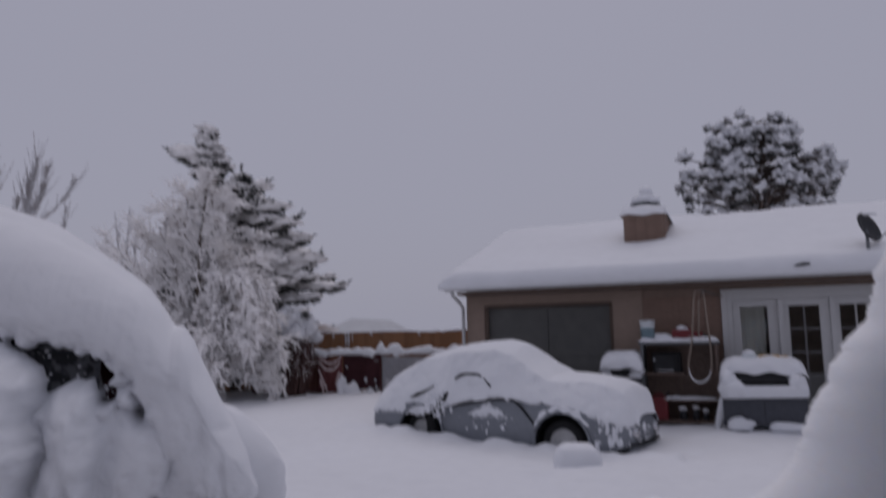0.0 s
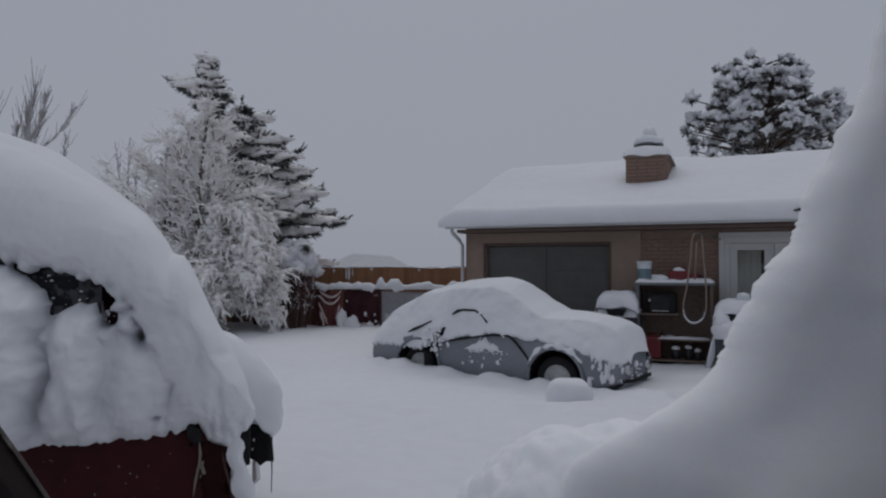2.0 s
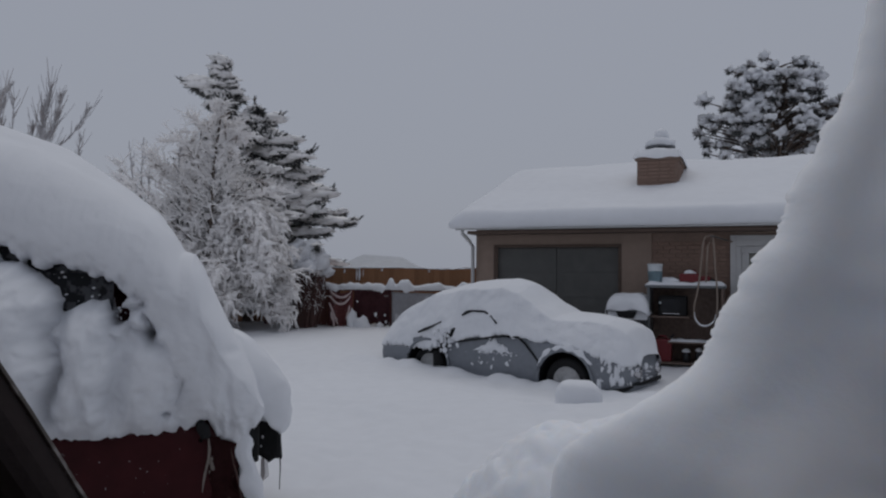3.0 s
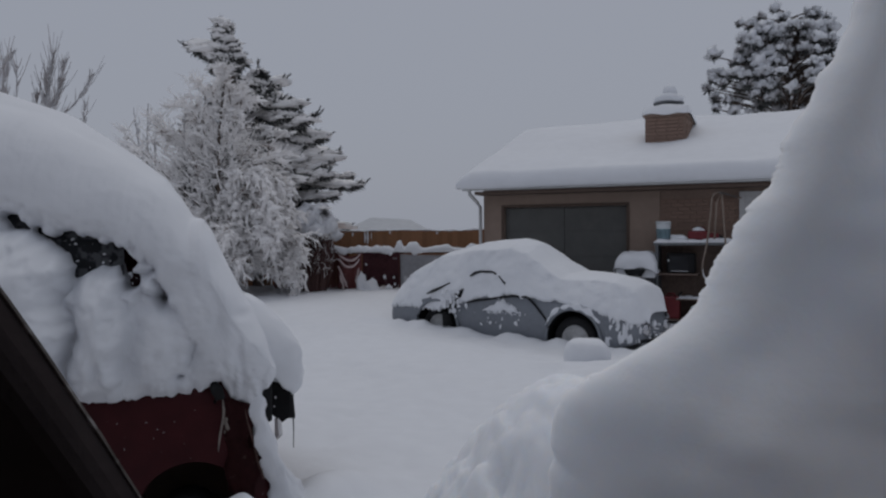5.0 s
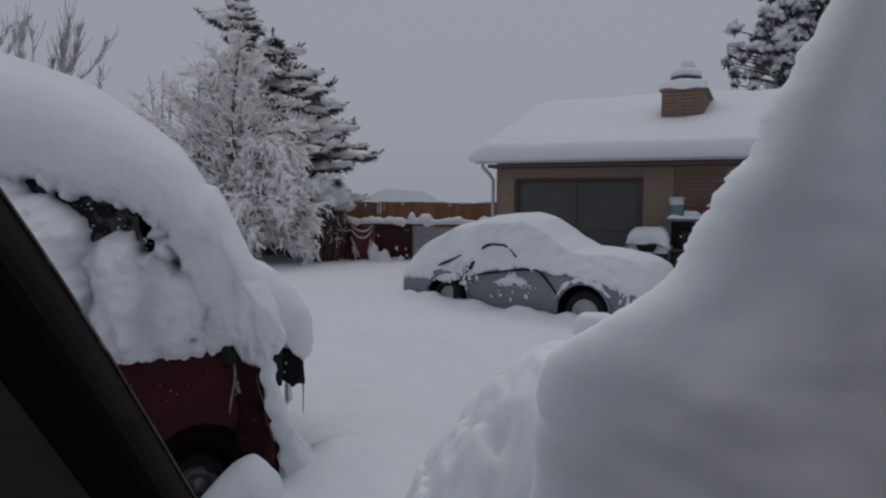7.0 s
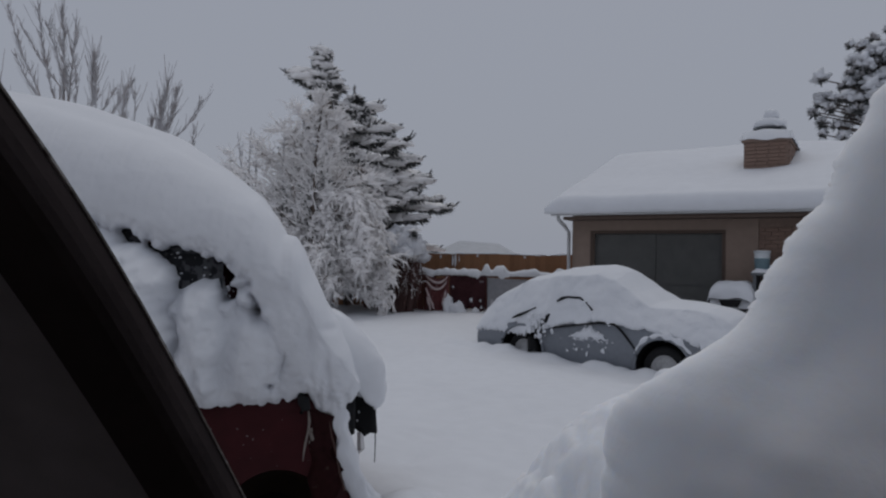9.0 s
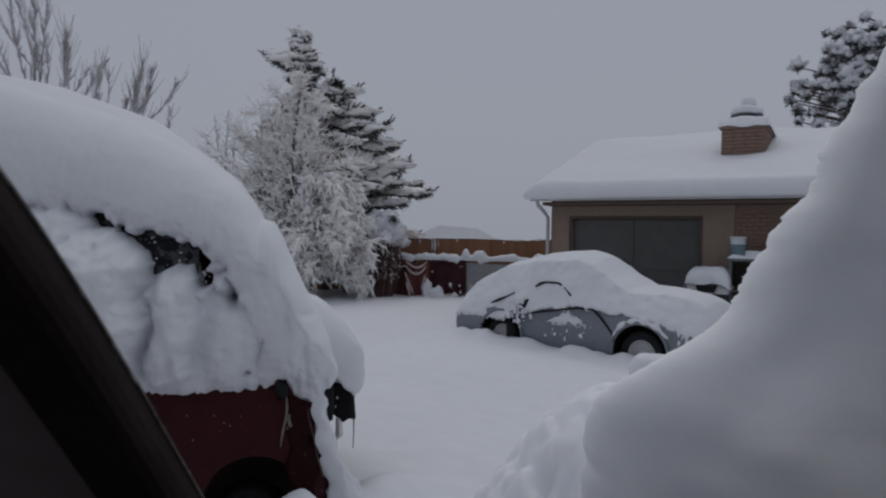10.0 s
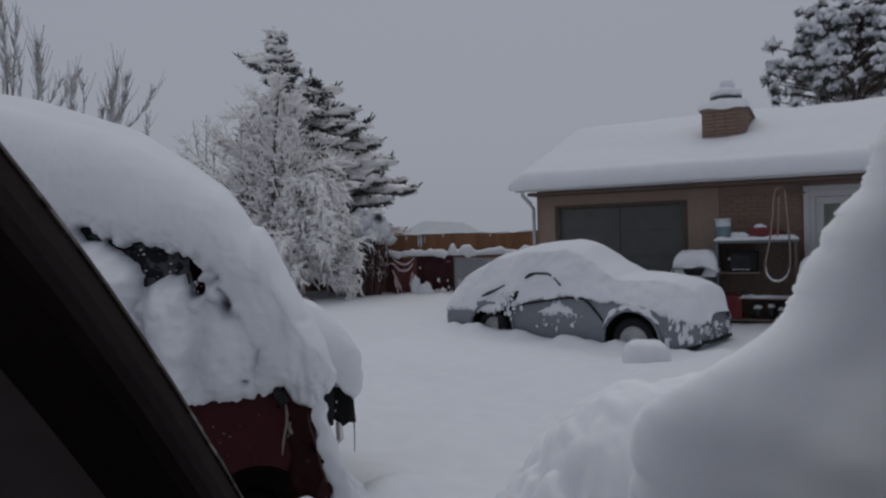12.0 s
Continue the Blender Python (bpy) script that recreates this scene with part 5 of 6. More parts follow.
def grill(name, m, w, h, label, big):
    """A gas grill: base cabinet, cook box, rounded lid, handle, side shelf, snow on top."""
    g = thing(name, m, label, "grill", "snow-covered grills")
    body = GREY_METAL if big else GREY_DARK
    if big:
        block("base_cabinet", (-w / 2, -0.22, 0.0), (w / 2, 0.24, h * 0.46), GRILL_BASE, g, "dark blue-grey base", 0.01)
        block("base_door", (-w / 2 + 0.03, -0.232, 0.04), (-0.01, -0.222, h * 0.43), GRILL_BASE, g)
        block("base_door", (0.01, -0.232, 0.04), (w / 2 - 0.03, -0.222, h * 0.43), GRILL_BASE, g)
    else:
        for x in (-w / 2 + 0.05, w / 2 - 0.05):
            for y in (-0.18, 0.18):
                block("leg", (x - 0.02, y - 0.02, -0.1), (x + 0.02, y + 0.02, h * 0.5), GREY_DARK, g)
    block("cook_box", (-w / 2 + 0.01, -0.23, h * 0.47), (w / 2 - 0.01, 0.25, h * 0.64), body, g, "", 0.02)
    bm = bmesh.new()
    sheet(bm, [[(x, 0.01 - 0.24 * math.cos(a), h * 0.645 + 0.26 * h * math.sin(a)) for a in np.linspace(0, math.pi, 15)] for x in np.linspace(-w / 2 + 0.01, w / 2 - 0.01, 8)])
    for x in (-w / 2 + 0.01, w / 2 - 0.01):
        bm.faces.new([bm.verts.new((x, 0.01 - 0.24 * math.cos(a), h * 0.645 + 0.26 * h * math.sin(a))) for a in np.linspace(0, math.pi, 15)])
    part("lid", bm, GREY_DARK if big else SNOW, g, "dark lid under snow" if big else "lid crusted with snow", True)
    bm = bmesh.new()
    if big:
        tube(bm, [(-w * 0.36, -0.24, h * 0.66), (-w * 0.36, -0.29, h * 0.67), (w * 0.36, -0.29, h * 0.67), (w * 0.36, -0.24, h * 0.66)], 0.02, 8)
    else:
        box(bm, (-w * 0.26, -0.325, h * 0.665), (w * 0.26, -0.25, h * 0.775), 0.012)
        for v in bm.verts:
            v.co.x *= 0.72 if v.co.z < h * 0.70 else 1.0
    part("handle", bm, BLACK, g, "black handle", True)
    bm = bmesh.new()
    rows = []
    for x in np.linspace(-w / 2 - 0.03, w / 2 + 0.03, 40):
        e = math.sqrt(max(0.0, 1 - abs(x / (w / 2 + 0.03)) ** 6))
        rows.append([(x, 0.01 - 0.29 * math.cos(a) + rough((x, a, 0), 5.0, 0.03), h * (0.745 if big else 0.72) + (0.29 * h * math.sin(a) ** 0.7 + 0.03) * e + rough((x, a, 0), 4.0, 0.05)) for a in np.linspace(0.05, math.pi - 0.05, 16)])
    vs = sheet(bm, rows)
    part("lid_snow", bm, SNOW, g, "rounded snow on the lid", True)
    bm = bmesh.new()
    box(bm, (-w / 2 - 0.02, -0.34, h * 0.445), (w / 2 + 0.02, -0.20, h * (0.60 if big else 0.545)), 0.04)
    for v in bm.verts:
        v.co.z += rough(v.co, 6.0, 0.06)
        v.co.y += rough(v.co, 7.0, 0.04)
    bmesh.ops.subdivide_edges(bm, edges=bm.edges[:], cuts=2, use_grid_fill=True)
    part("ledge_snow", bm, SNOW, g, "snow on the front ledge", True)
    if big:
        drift("side_snow", (-w * 0.36, -0.30, h * 0.56), (0.20, 0.10, 0.16), SNOW, g, "snow heaped on one side of the ledge", 5.0, 0.2, 3, -0.8)
        drift("side_snow", (w * 0.40, -0.27, h * 0.66), (0.13, 0.10, 0.16), SNOW, g, "", 11.0, 0.2, 3, -0.9)
        drift("side_snow", (-w * 0.42, -0.26, h * 0.70), (0.12, 0.10, 0.16), SNOW, g, "", 13.0, 0.2, 3, -0.9)
        drift("foot_snow", (-w * 0.30, -0.30, 0.02), (0.20, 0.08, 0.11), SNOW, g, "snow on the foot of the base", 7.0, 0.2, 3, -0.6)
        drift("foot_snow", (w * 0.25, -0.29, 0.0), (0.30, 0.08, 0.09), SNOW, g, "", 9.0, 0.2, 3, -0.6)
    return g


grill("gas_grill", HOUSE @ pose(5.17, -0.85, 0.06), 1.18, 0.98, "large gas grill covered by snow beside the door", True)
grill("small_grill", HOUSE @ pose(3.02, -0.55, 0.05), 0.66, 1.10, "small dark grill on legs under a snow cap", False)
for u, mat, s, lab in ((5.0, BUCKET, (0.10, 0.07, 0.05), "white snowy dish on the grill lid"), (5.28, YELLOW, (0.15, 0.06, 0.025), "yellow scraper lying on the grill lid")):
    t = thing("dish" if mat is BUCKET else "scraper", HOUSE @ pose(u, -0.88, 1.055 if mat is BUCKET else 1.075), lab, "dish" if mat is BUCKET else "scraper")
    bm = bmesh.new()
    box(bm, (-s[0], -s[1], 0.0), (s[0], s[1], 2 * s[2]), s[2] * 0.5)
    part("shell", bm, mat, t)
    if mat is BUCKET:
        drift("dish_snow", (0, 0, 2 * s[2]), (0.10, 0.08, 0.05), SNOW, t, "", 2.0, 0.1, 2)
    else:
        block("grip", (s[0], -0.015, 0.01), (s[0] + 0.12, 0.015, 0.04), YELLOW, t)
plank = thing("plank", HOUSE @ pose(4.46, -0.88, -0.05, 8, 15, 0), "snow-crusted board leaning against the grill", "plank")
block("board", (-0.05, -0.015, 0.0), (0.05, 0.015, 0.98), FASCIA, plank, "", 0.004)
drift("crust", (0, -0.01, 0.45), (0.06, 0.03, 0.5), SNOW, plank, "", 2.0, 0.15, 3, -2)

# ---- fence and what hangs before it ----
fence = thing("fence", pose(0, 21.0, 0), "weathered orange-brown board fence capped with snow", "fence")
for z in (0.35, 1.3):
    block("rail", (-12, 0.055, z), (3.0, 0.095, z + 0.09), WOOD, fence)
me = None
for k in range(100):
    x = -12 + k * 0.15
    if me is None:
        ob = block("board", (0.0, 0.0, -0.3), (0.152, 0.022, 1.66), WOOD, fence, "", 0.003)
        me = ob.data
    else:
        ob = new("board", me)
        ob.parent = fence
    ob.location = (x, 0.026 * (k % 2), rough((x, 0, 0), 0.8, 0.03) + random.uniform(-0.015, 0.015))
bm = bmesh.new()
rows = []
for x in np.linspace(-12, 3, 160):
    h = max(0.004, 0.035 + rough((x, 0, 0), 3.0, 0.06))
    z = 1.655 + rough((x, 0, 0), 0.8, 0.03)
    rows.append([(x, -0.03, z), (x, -0.03, z + h * 0.6), (x, 0.01, z + h), (x, 0.05, z + h * 0.6), (x, 0.05, z)])
sheet(bm, rows)
part("cap_snow", bm, SNOW, fence, "", True)
for x, z, w, h in ((-3.05, 1.44, 0.022, 0.17), (-2.97, 1.46, 0.030, 0.20), (-3.42, 1.55, 0.03, 0.05), (-2.86, 1.50, 0.012, 0.10), (-0.9, 1.58, 0.03, 0.03), (-2.3, 1.60, 0.03, 0.04)):
    drift("stuck_snow", (x, -0.008, z), (w, 0.015, h), SNOW, fence, "", x, 0.5, 3, -2)

rack = thing("drying_rail", pose(0, 20.0, 0), "low rail heavy with snow before the fence", "rail")
for x in (-5.4, -3.5, -1.92, -0.3, 0.7):
    block("post", (x - 0.04, -0.04, -0.3), (x + 0.04, 0.04, 1.06), SHED_WOOD, rack)
block("beam", (-5.5, -0.05, 1.00), (0.8, 0.05, 1.07), SHED_WOOD, rack)
bm = bmesh.new()
rows = []
for x in np.linspace(-5.5, 0.8, 320):
    h = 0.14 + rough((x, 0, 0), 2.2, 0.12) + rough((x, 0, 0), 6.0, 0.06) + 0.14 * math.exp(-((x + 1.94) / 0.10) ** 4) + 0.08 * math.exp(-((x + 1.55) / 0.16) ** 4)
    o = rough((x, 3, 0), 3.0, 0.06)
    d = max(0.0, rough((x, 5, 0), 3.5, 0.16) + rough((x, 9, 0), 9.0, 0.08))
    rows.append([(x, -0.10 + o, 1.03 - d), (x, -0.16 + o, 1.05 - 0.7 * d + h * 0.2), (x, -0.11 + o, 1.07 + h * 0.8), (x, 0.0, 1.07 + h), (x, 0.12, 1.07 + h * 0.8), (x, 0.12, 1.05)])
sheet(bm, rows)
part("beam_snow", bm, SNOW, rack, "thick snow along the beam", True)


def cloth(x0, x1, z0, z1, mat, label, fold, swag):
    """A hanging cloth with folds and an uneven hem."""
    t = thing("blanket", pose((x0 + x1) / 2, 19.88, 0), label, "blanket", "cloths hung on the rail")
    w = (x1 - x0) / 2
    bm = bmesh.new()
    rows = []
    for x in np.linspace(-w, w, 40):
        col = []
        for k in range(16):
            a = k / 15
            z = z1 + (z0 + rough((x + x0, 0, 0), 4.0, 0.15) - z1) * a
            z += swag * math.sin((x + w) / (2 * w) * math.pi) * -0.32 * (1 - a)
            col.append((x * (1 - 0.12 * swag * a), (0.035 + 0.05 * swag) * math.sin(x * fold + a * 2) * (0.3 + a) + rough((x, a, x0), 3.0, 0.06), z))
        rows.append(col)
    sheet(bm, rows)
    bmesh.ops.solidify(bm, geom=bm.faces[:], thickness=0.012)
    part("fabric", bm, mat, t, "", True)
    return t


pink = cloth(-3.66, -2.98, 0.02, 1.04, CLOTH_PINK, "faded red cloth hung in pale swags on a rail", 14, 0.35)
for x0, z0, x1, z1, xe, sag in ((-0.31, 1.00, 0.05, 0.62, 0.30, 0.0), (-0.31, 0.86, 0.02, 0.42, 0.28, 0.03), (-0.32, 0.66, -0.12, 0.22, -0.06, 0.06), (0.27, 0.60, 0.16, 0.30, 0.20, 0.05), (-0.27, 0.40, -0.20, 0.16, -0.16, 0.03)):
    bm = bmesh.new()
    a, b, c = Vector((x0, -0.085, z0)), Vector((x1, -0.115, z1 - sag)), Vector((xe, -0.085, z0 if xe > 0.25 else z1 - 0.16))
    tube(bm, [a * (1 - u) ** 2 + b * 2 * u * (1 - u) + c * u * u for u in np.linspace(0, 1, 14)], [0.012 + 0.024 * math.sin(math.pi * u) for u in np.linspace(0.08, 0.92, 14)], 7)
    for v in bm.verts:
        v.co.x += rough(v.co, 12.0, 0.03)
        v.co.y = -0.09 + (v.co.y + 0.09) * 0.6
    part("fold", bm, FOLD_PALE, pink, "pale frosted fold", True)
maroon = cloth(-2.96, -1.94, 0.05, 1.05, CLOTH_RED, "maroon blanket hung on a snowy rail", 16, 0.1)
cloth(-1.90, 0.60, 0.0, 0.98, TARP, "grey tarpaulin hung on a snowy rail", 9, 0.1)
for x, z, s in ((-2.33, 0.34, 0.05), (-2.28, 0.28, 0.035), (-2.08, 0.33, 0.03), (-2.05, 0.14, 0.035), (-2.86, 0.70, 0.025)):
    drift("clinging_snow", (x + 2.45, -0.03, z), (s, 0.03, s * 1.2), SNOW, maroon, "", x * 9, 0.4, 2, -2)
shed = thing("board_screen", pose(-4.6, 20.1, 0), "low red-brown board screen behind a frosted bush", "screen")
for k in range(12):
    block("board", (-0.95 + k * 0.18, 0, -0.3), (-0.95 + k * 0.18 + 0.17, 0.03, 1.05 + random.uniform(-0.06, 0.06)), SHED_WOOD, shed, "", 0.004)
for i, (x, y, s, h) in enumerate(((-2.95, 19.75, 0.16, 0.46), (-2.70, 19.7, 0.26, 0.28), (-2.2, 19.7, 0.10, 0.14), (-1.3, 19.75, 0.22, 0.45))):
    ob = drift("snow_mound", (x, y, 0), (s, 0.2, h), SNOW, None, "", 2.0 * i, 0.25, 3)
    tagged(ob, "heap of snow at the foot of hung blankets", "snow mound", "heaps before the rail")

# far neighbour roof beyond the fence, with haze mixed into its snow colour
nb = thing("neighbour_house", pose(-5.3, 45, 0), "distant low house under a snow-covered roof", "house")
block("wall", (-2.4, 0, -0.3), (2.6, 5, 1.75), STUCCO, nb)
bm = bmesh.new()
a, b = [[bm.verts.new(p) for p in ((x, -0.4, 1.72), (x2, 2.5, z2), (x, 5.4, 1.72))] for x, x2, z2 in ((-2.9, -1.2, 2.78), (3.0, 1.4, 2.62))]
bm.faces.new(a); bm.faces.new(b)
for i in range(3):
    bm.faces.new((a[i], a[(i + 1) % 3], b[(i + 1) % 3], b[i]))
part("roof_snow", bm, HAZE, nb, "snow on a far roof, greyed in colour for haze", False)
# ---- trees ----
class Soup:
    """Collects many small pieces into one mesh."""

    def __init__(self):
        self.v, self.f = [], []

    def spike(self, p, d, length, width):
        d = Vector(d).normalized()
        a = d.cross(Vector((0.3, 0.5, 0.8))).normalized() * width
        b = d.cross(a).normalized() * width
        n = len(self.v)
        p = Vector(p)
        self.v += [p + a, p - a * 0.5 + b * 0.87, p - a * 0.5 - b * 0.87, p + d * length]
        self.f += [(n, n + 1, n + 3), (n + 1, n + 2, n + 3), (n + 2, n, n + 3)]

    def clump(self, p, size, turn=0.0, jitter=0.25):
        n = len(self.v)
        c, s = math.cos(turn), math.sin(turn)
        sh = random.uniform(0, 50)
        for q in ICO_V:
            k = 1 + rough((q[0] + sh, q[1], q[2]), 1.4, jitter * 2.0)
            x, y, z = q[0] * size[0] * k, q[1] * size[1] * k, q[2] * size[2] * k
            self.v.append(Vector((p[0] + x * c - y * s, p[1] + x * s + y * c, p[2] + z)))
        self.f += [tuple(n + i for i in t) for t in ICO_F]

    def twig(self, pts, r0, r1, sides=3):
        n, m = len(self.v), len(pts)
        pts = [Vector(p) for p in pts]
        for i, p in enumerate(pts):
            d = (pts[min(i + 1, m - 1)] - pts[max(i - 1, 0)]).normalized()
            a = d.cross(Vector((0.35, 0.2, 0.9))).normalized()
            b = d.cross(a)
            r = r0 + (r1 - r0) * i / (m - 1)
            for k in range(sides):
                t = k * math.tau / sides
                self.v.append(p + (a * math.cos(t) + b * math.sin(t)) * r)
        for i in range(m - 1):
            for k in range(sides):
                u, w = n + i * sides, n + (i + 1) * sides
                self.f.append((u + k, u + (k + 1) % sides, w + (k + 1) % sides, w + k))

    def build(self, name, mat, parent, label="", smooth=False):
        me = bpy.data.meshes.new(name)
        me.from_pydata(self.v, [], self.f)
        return mesh_part(name, me, mat, parent, label, smooth)


bm = bmesh.new()
bmesh.ops.create_icosphere(bm, subdivisions=2, radius=1)
bm.verts.index_update()
ICO_V = [tuple(v.co) for v in bm.verts]
ICO_F = [tuple(v.index for v in f.verts) for f in bm.faces]
bm.free()


# frosted needles; their pale colour also stands for haze over the dark boughs
frosty = Soup()


def bough(needles, snow, wood, base, out, length, slope, load):
    """One conifer bough: a limb that hangs outward and turns up at its end, sprays of needles along it, snow lying on top."""
    base, out = Vector(base), Vector(out)
    out.z = 0
    out.normalize()
    side = out.cross(Vector((0, 0, 1))).normalized()
    n = max(4, int(length / 0.11))
    bend = random.uniform(-0.25, 0.25)
    up = random.uniform(0.12, 0.40)
    pts = []
    for i in range(n + 1):
        a = i / n
        pts.append(base + out * (length * a) + side * bend * length * a * a + Vector((0, 0, length * (-slope * a + up * a ** 3))))
    wood.twig(pts[::2] if len(pts) > 5 else pts, 0.014 + 0.008 * length, 0.005, 4)
    for i in range(1, n + 1):
        a = i / n
        spread = (0.05 + 0.22 * math.sin(math.pi * min(1.0, 0.15 + 0.85 * a)) * min(1.2, length)) * random.uniform(0.6, 1.3)
        for sgn in (-1, 1):
            for j in range(3):
                o = pts[i] + side * sgn * spread * (j + 0.3) / 3 + out * spread * 0.6 * j / 3 + Vector((0, 0, -0.035 * j))
                for _ in range(5):
                    d = out * random.uniform(0.3, 1.4) + side * sgn * random.uniform(-0.2, 0.8) + Vector((0, 0, random.uniform(-0.9, 0.35)))
                    (frosty if d.z > 0.0 and random.random() < 0.24 else needles).spike(o, d, random.uniform(0.09, 0.20), 0.021)
                if random.random() < load * 0.5:
                    w = random.uniform(0.035, 0.095)
                    snow.clump(o + Vector((0, 0, 0.035)), (w * 1.7, w, w * 0.5), math.atan2(out.y, out.x) + random.uniform(-0.5, 0.5), 0.4)
        if a < 0.93 and random.random() < load * (1.25 if a > 0.25 else 0.6):
            w = random.uniform(0.07, 0.17) * (0.75 + 0.55 * min(1, length))
            snow.clump(pts[i] + Vector((0, 0, 0.05)), (w * 1.9, w * 1.1, w * 0.50), math.atan2(out.y, out.x), 0.55)
    for _ in range(10):
        d = out + side * random.uniform(-0.5, 0.5) + Vector((0, 0, random.uniform(-0.2, 0.6)))
        needles.spike(pts[-1], d, random.uniform(0.08, 0.20), 0.016)
    # upturned fingers along the outer half
    for _ in range(int(2 + 4 * min(1.5, length))):
        i = random.randint(n // 2, n)
        q = pts[i]
        d = (out * random.uniform(0.5, 1.2) + side * random.uniform(-0.7, 0.7)).normalized()
        ln = random.uniform(0.14, 0.30) * min(1.0, 0.3 + length)
        e = q + d * ln * 0.6 + Vector((0, 0, 0.01))
        f = e + d * ln * 0.4 + Vector((0, 0, ln * random.uniform(0.25, 0.6)))
        needles.twig([q, e, f], 0.034, 0.010, 4)
        for _ in range(7):
            needles.spike(e.lerp(f, random.random()), d + Vector((random.uniform(-0.6, 0.6), random.uniform(-0.6, 0.6), random.uniform(0.0, 0.9))), 0.085, 0.013)
        if random.random() < load:
            snow.clump(q.lerp(e, 0.6) + Vector((0, 0, 0.04)), (ln * 0.42, 0.045, 0.035), math.atan2(d.y, d.x), 0.4)


t = thing("spruce_tree", pose(-7.08, 20.4, -0.296) @ Matrix.Diagonal((1.2, 1.2, 1.2, 1)), "tall dark green spruce with snow on every bough", "tree")
nd, sn, wd = Soup(), Soup(), Soup()
random.seed(8)
wd.twig([(0.25, 0, -0.3), (0.25, 0, 3.0), (0.22, 0, 5.3), (0.05, 0, 6.2), (-0.02, 0, 6.76)], 0.16, 0.012, 8)
wd.twig([(0.75, 0.2, -0.3), (0.80, 0.2, 3.0), (0.81, 0.2, 5.82)], 0.15, 0.014, 8)
# narrow crest of the first leader
for k in range(52):
    z = 5.45 + 1.22 * (k / 52)
    r = float(np.interp(z, [5.4, 5.7, 6.1, 6.5, 6.7], [0.34, 0.36, 0.28, 0.12, 0.04]))
    ang = random.uniform(0, math.tau)
    bough(nd, sn, wd, (0.22 - 0.19 * max(0, z - 5.3) / 1.4, 0, z), (math.cos(ang), math.sin(ang), 0), max(0.10, r * random.uniform(0.55, 1.1)), 0.05, 0.62)
for k in range(6):
    bough(nd, sn, wd, (0.05, random.uniform(-0.1, 0.1), 5.76 + 0.03 * k), (-1, random.uniform(-0.14, 0.14), 0), 0.84 - 0.10 * k, -0.28 + 0.03 * k, 0.65)
for k in range(24):
    nd.spike((-0.02, 0, 6.55 + 0.009 * k), (random.uniform(-1, 1), random.uniform(-1, 1), random.uniform(0.6, 1.6)), 0.13, 0.017)
    nd.spike((0.81, 0.2, 5.52 + 0.012 * k), (random.uniform(-1, 1), random.uniform(-1, 1), random.uniform(0.5, 1.6)), 0.11, 0.014)
# lower boughs of the first leader
z = 1.9
while z < 5.0:
    r = 0.45 + (5.3 - z) * 0.52
    for i in range(7):
        ang = random.uniform(0, math.tau)
        bough(nd, sn, wd, (0.24, 0, z + random.uniform(-0.2, 0.2)), (math.cos(ang), math.sin(ang), 0), r * random.uniform(0.55, 1.1), 0.30, 0.5)
    z += 0.26
# second leader, full to its foot
z = 2.0
while z < 5.55:
    k = (5.74 - z) / 4.2
    r = float(np.interp(z, [1.5, 2.1, 2.6, 3.0, 3.8, 4.5, 5.0, 5.2, 5.6], [2.3, 2.6, 2.45, 2.1, 1.6, 1.08, 0.55, 0.28, 0.10]))
    for i in range(int(6 + 6 * k)):
        ang = random.uniform(0, math.tau)
        sl = random.uniform(0.30, 0.85)
        ln = max(0.14, r * random.uniform(0.50, 1.08))
        bough(nd, sn, wd, (0.81, 0.2, min(5.55, z + ln * (sl - 0.15) * 0.9 + random.uniform(-0.38, 0.38) * k)), (math.cos(ang), math.sin(ang), 0), ln, sl, random.choice((0.25, 0.6, 0.9, 1.1)) * (0.65 + 0.40 * k))
    z += 0.14 + 0.13 * k
for dx, z, ln, sl in ((1, 5.12, 0.58, -0.06), (1, 4.65, 1.05, 0.15), (0.9, 4.2, 1.5, 0.24), (1, 3.25, 2.2, 0.28), (1, 3.0, 2.2, 0.28), (0.9, 3.6, 1.85, 0.28), (0.8, 2.7, 2.1, 0.3)):
    bough(nd, sn, wd, (0.81, 0.1, z), (dx, random.uniform(-0.3, 0.1), 0), ln, sl, 0.5)
wd.build("trunk", BARK, t, "dark trunk and limbs")
tagged(nd.build("needles", NEEDLE, t, "dark needles"), kind="stuff")
tagged(frosty.build("frosted_needles", FROST_DARK, t, "needle tips grey with frost"), kind="stuff")
# bough snow takes the whiter FROST, brightened to offset shade from boughs above
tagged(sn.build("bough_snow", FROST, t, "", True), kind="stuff")


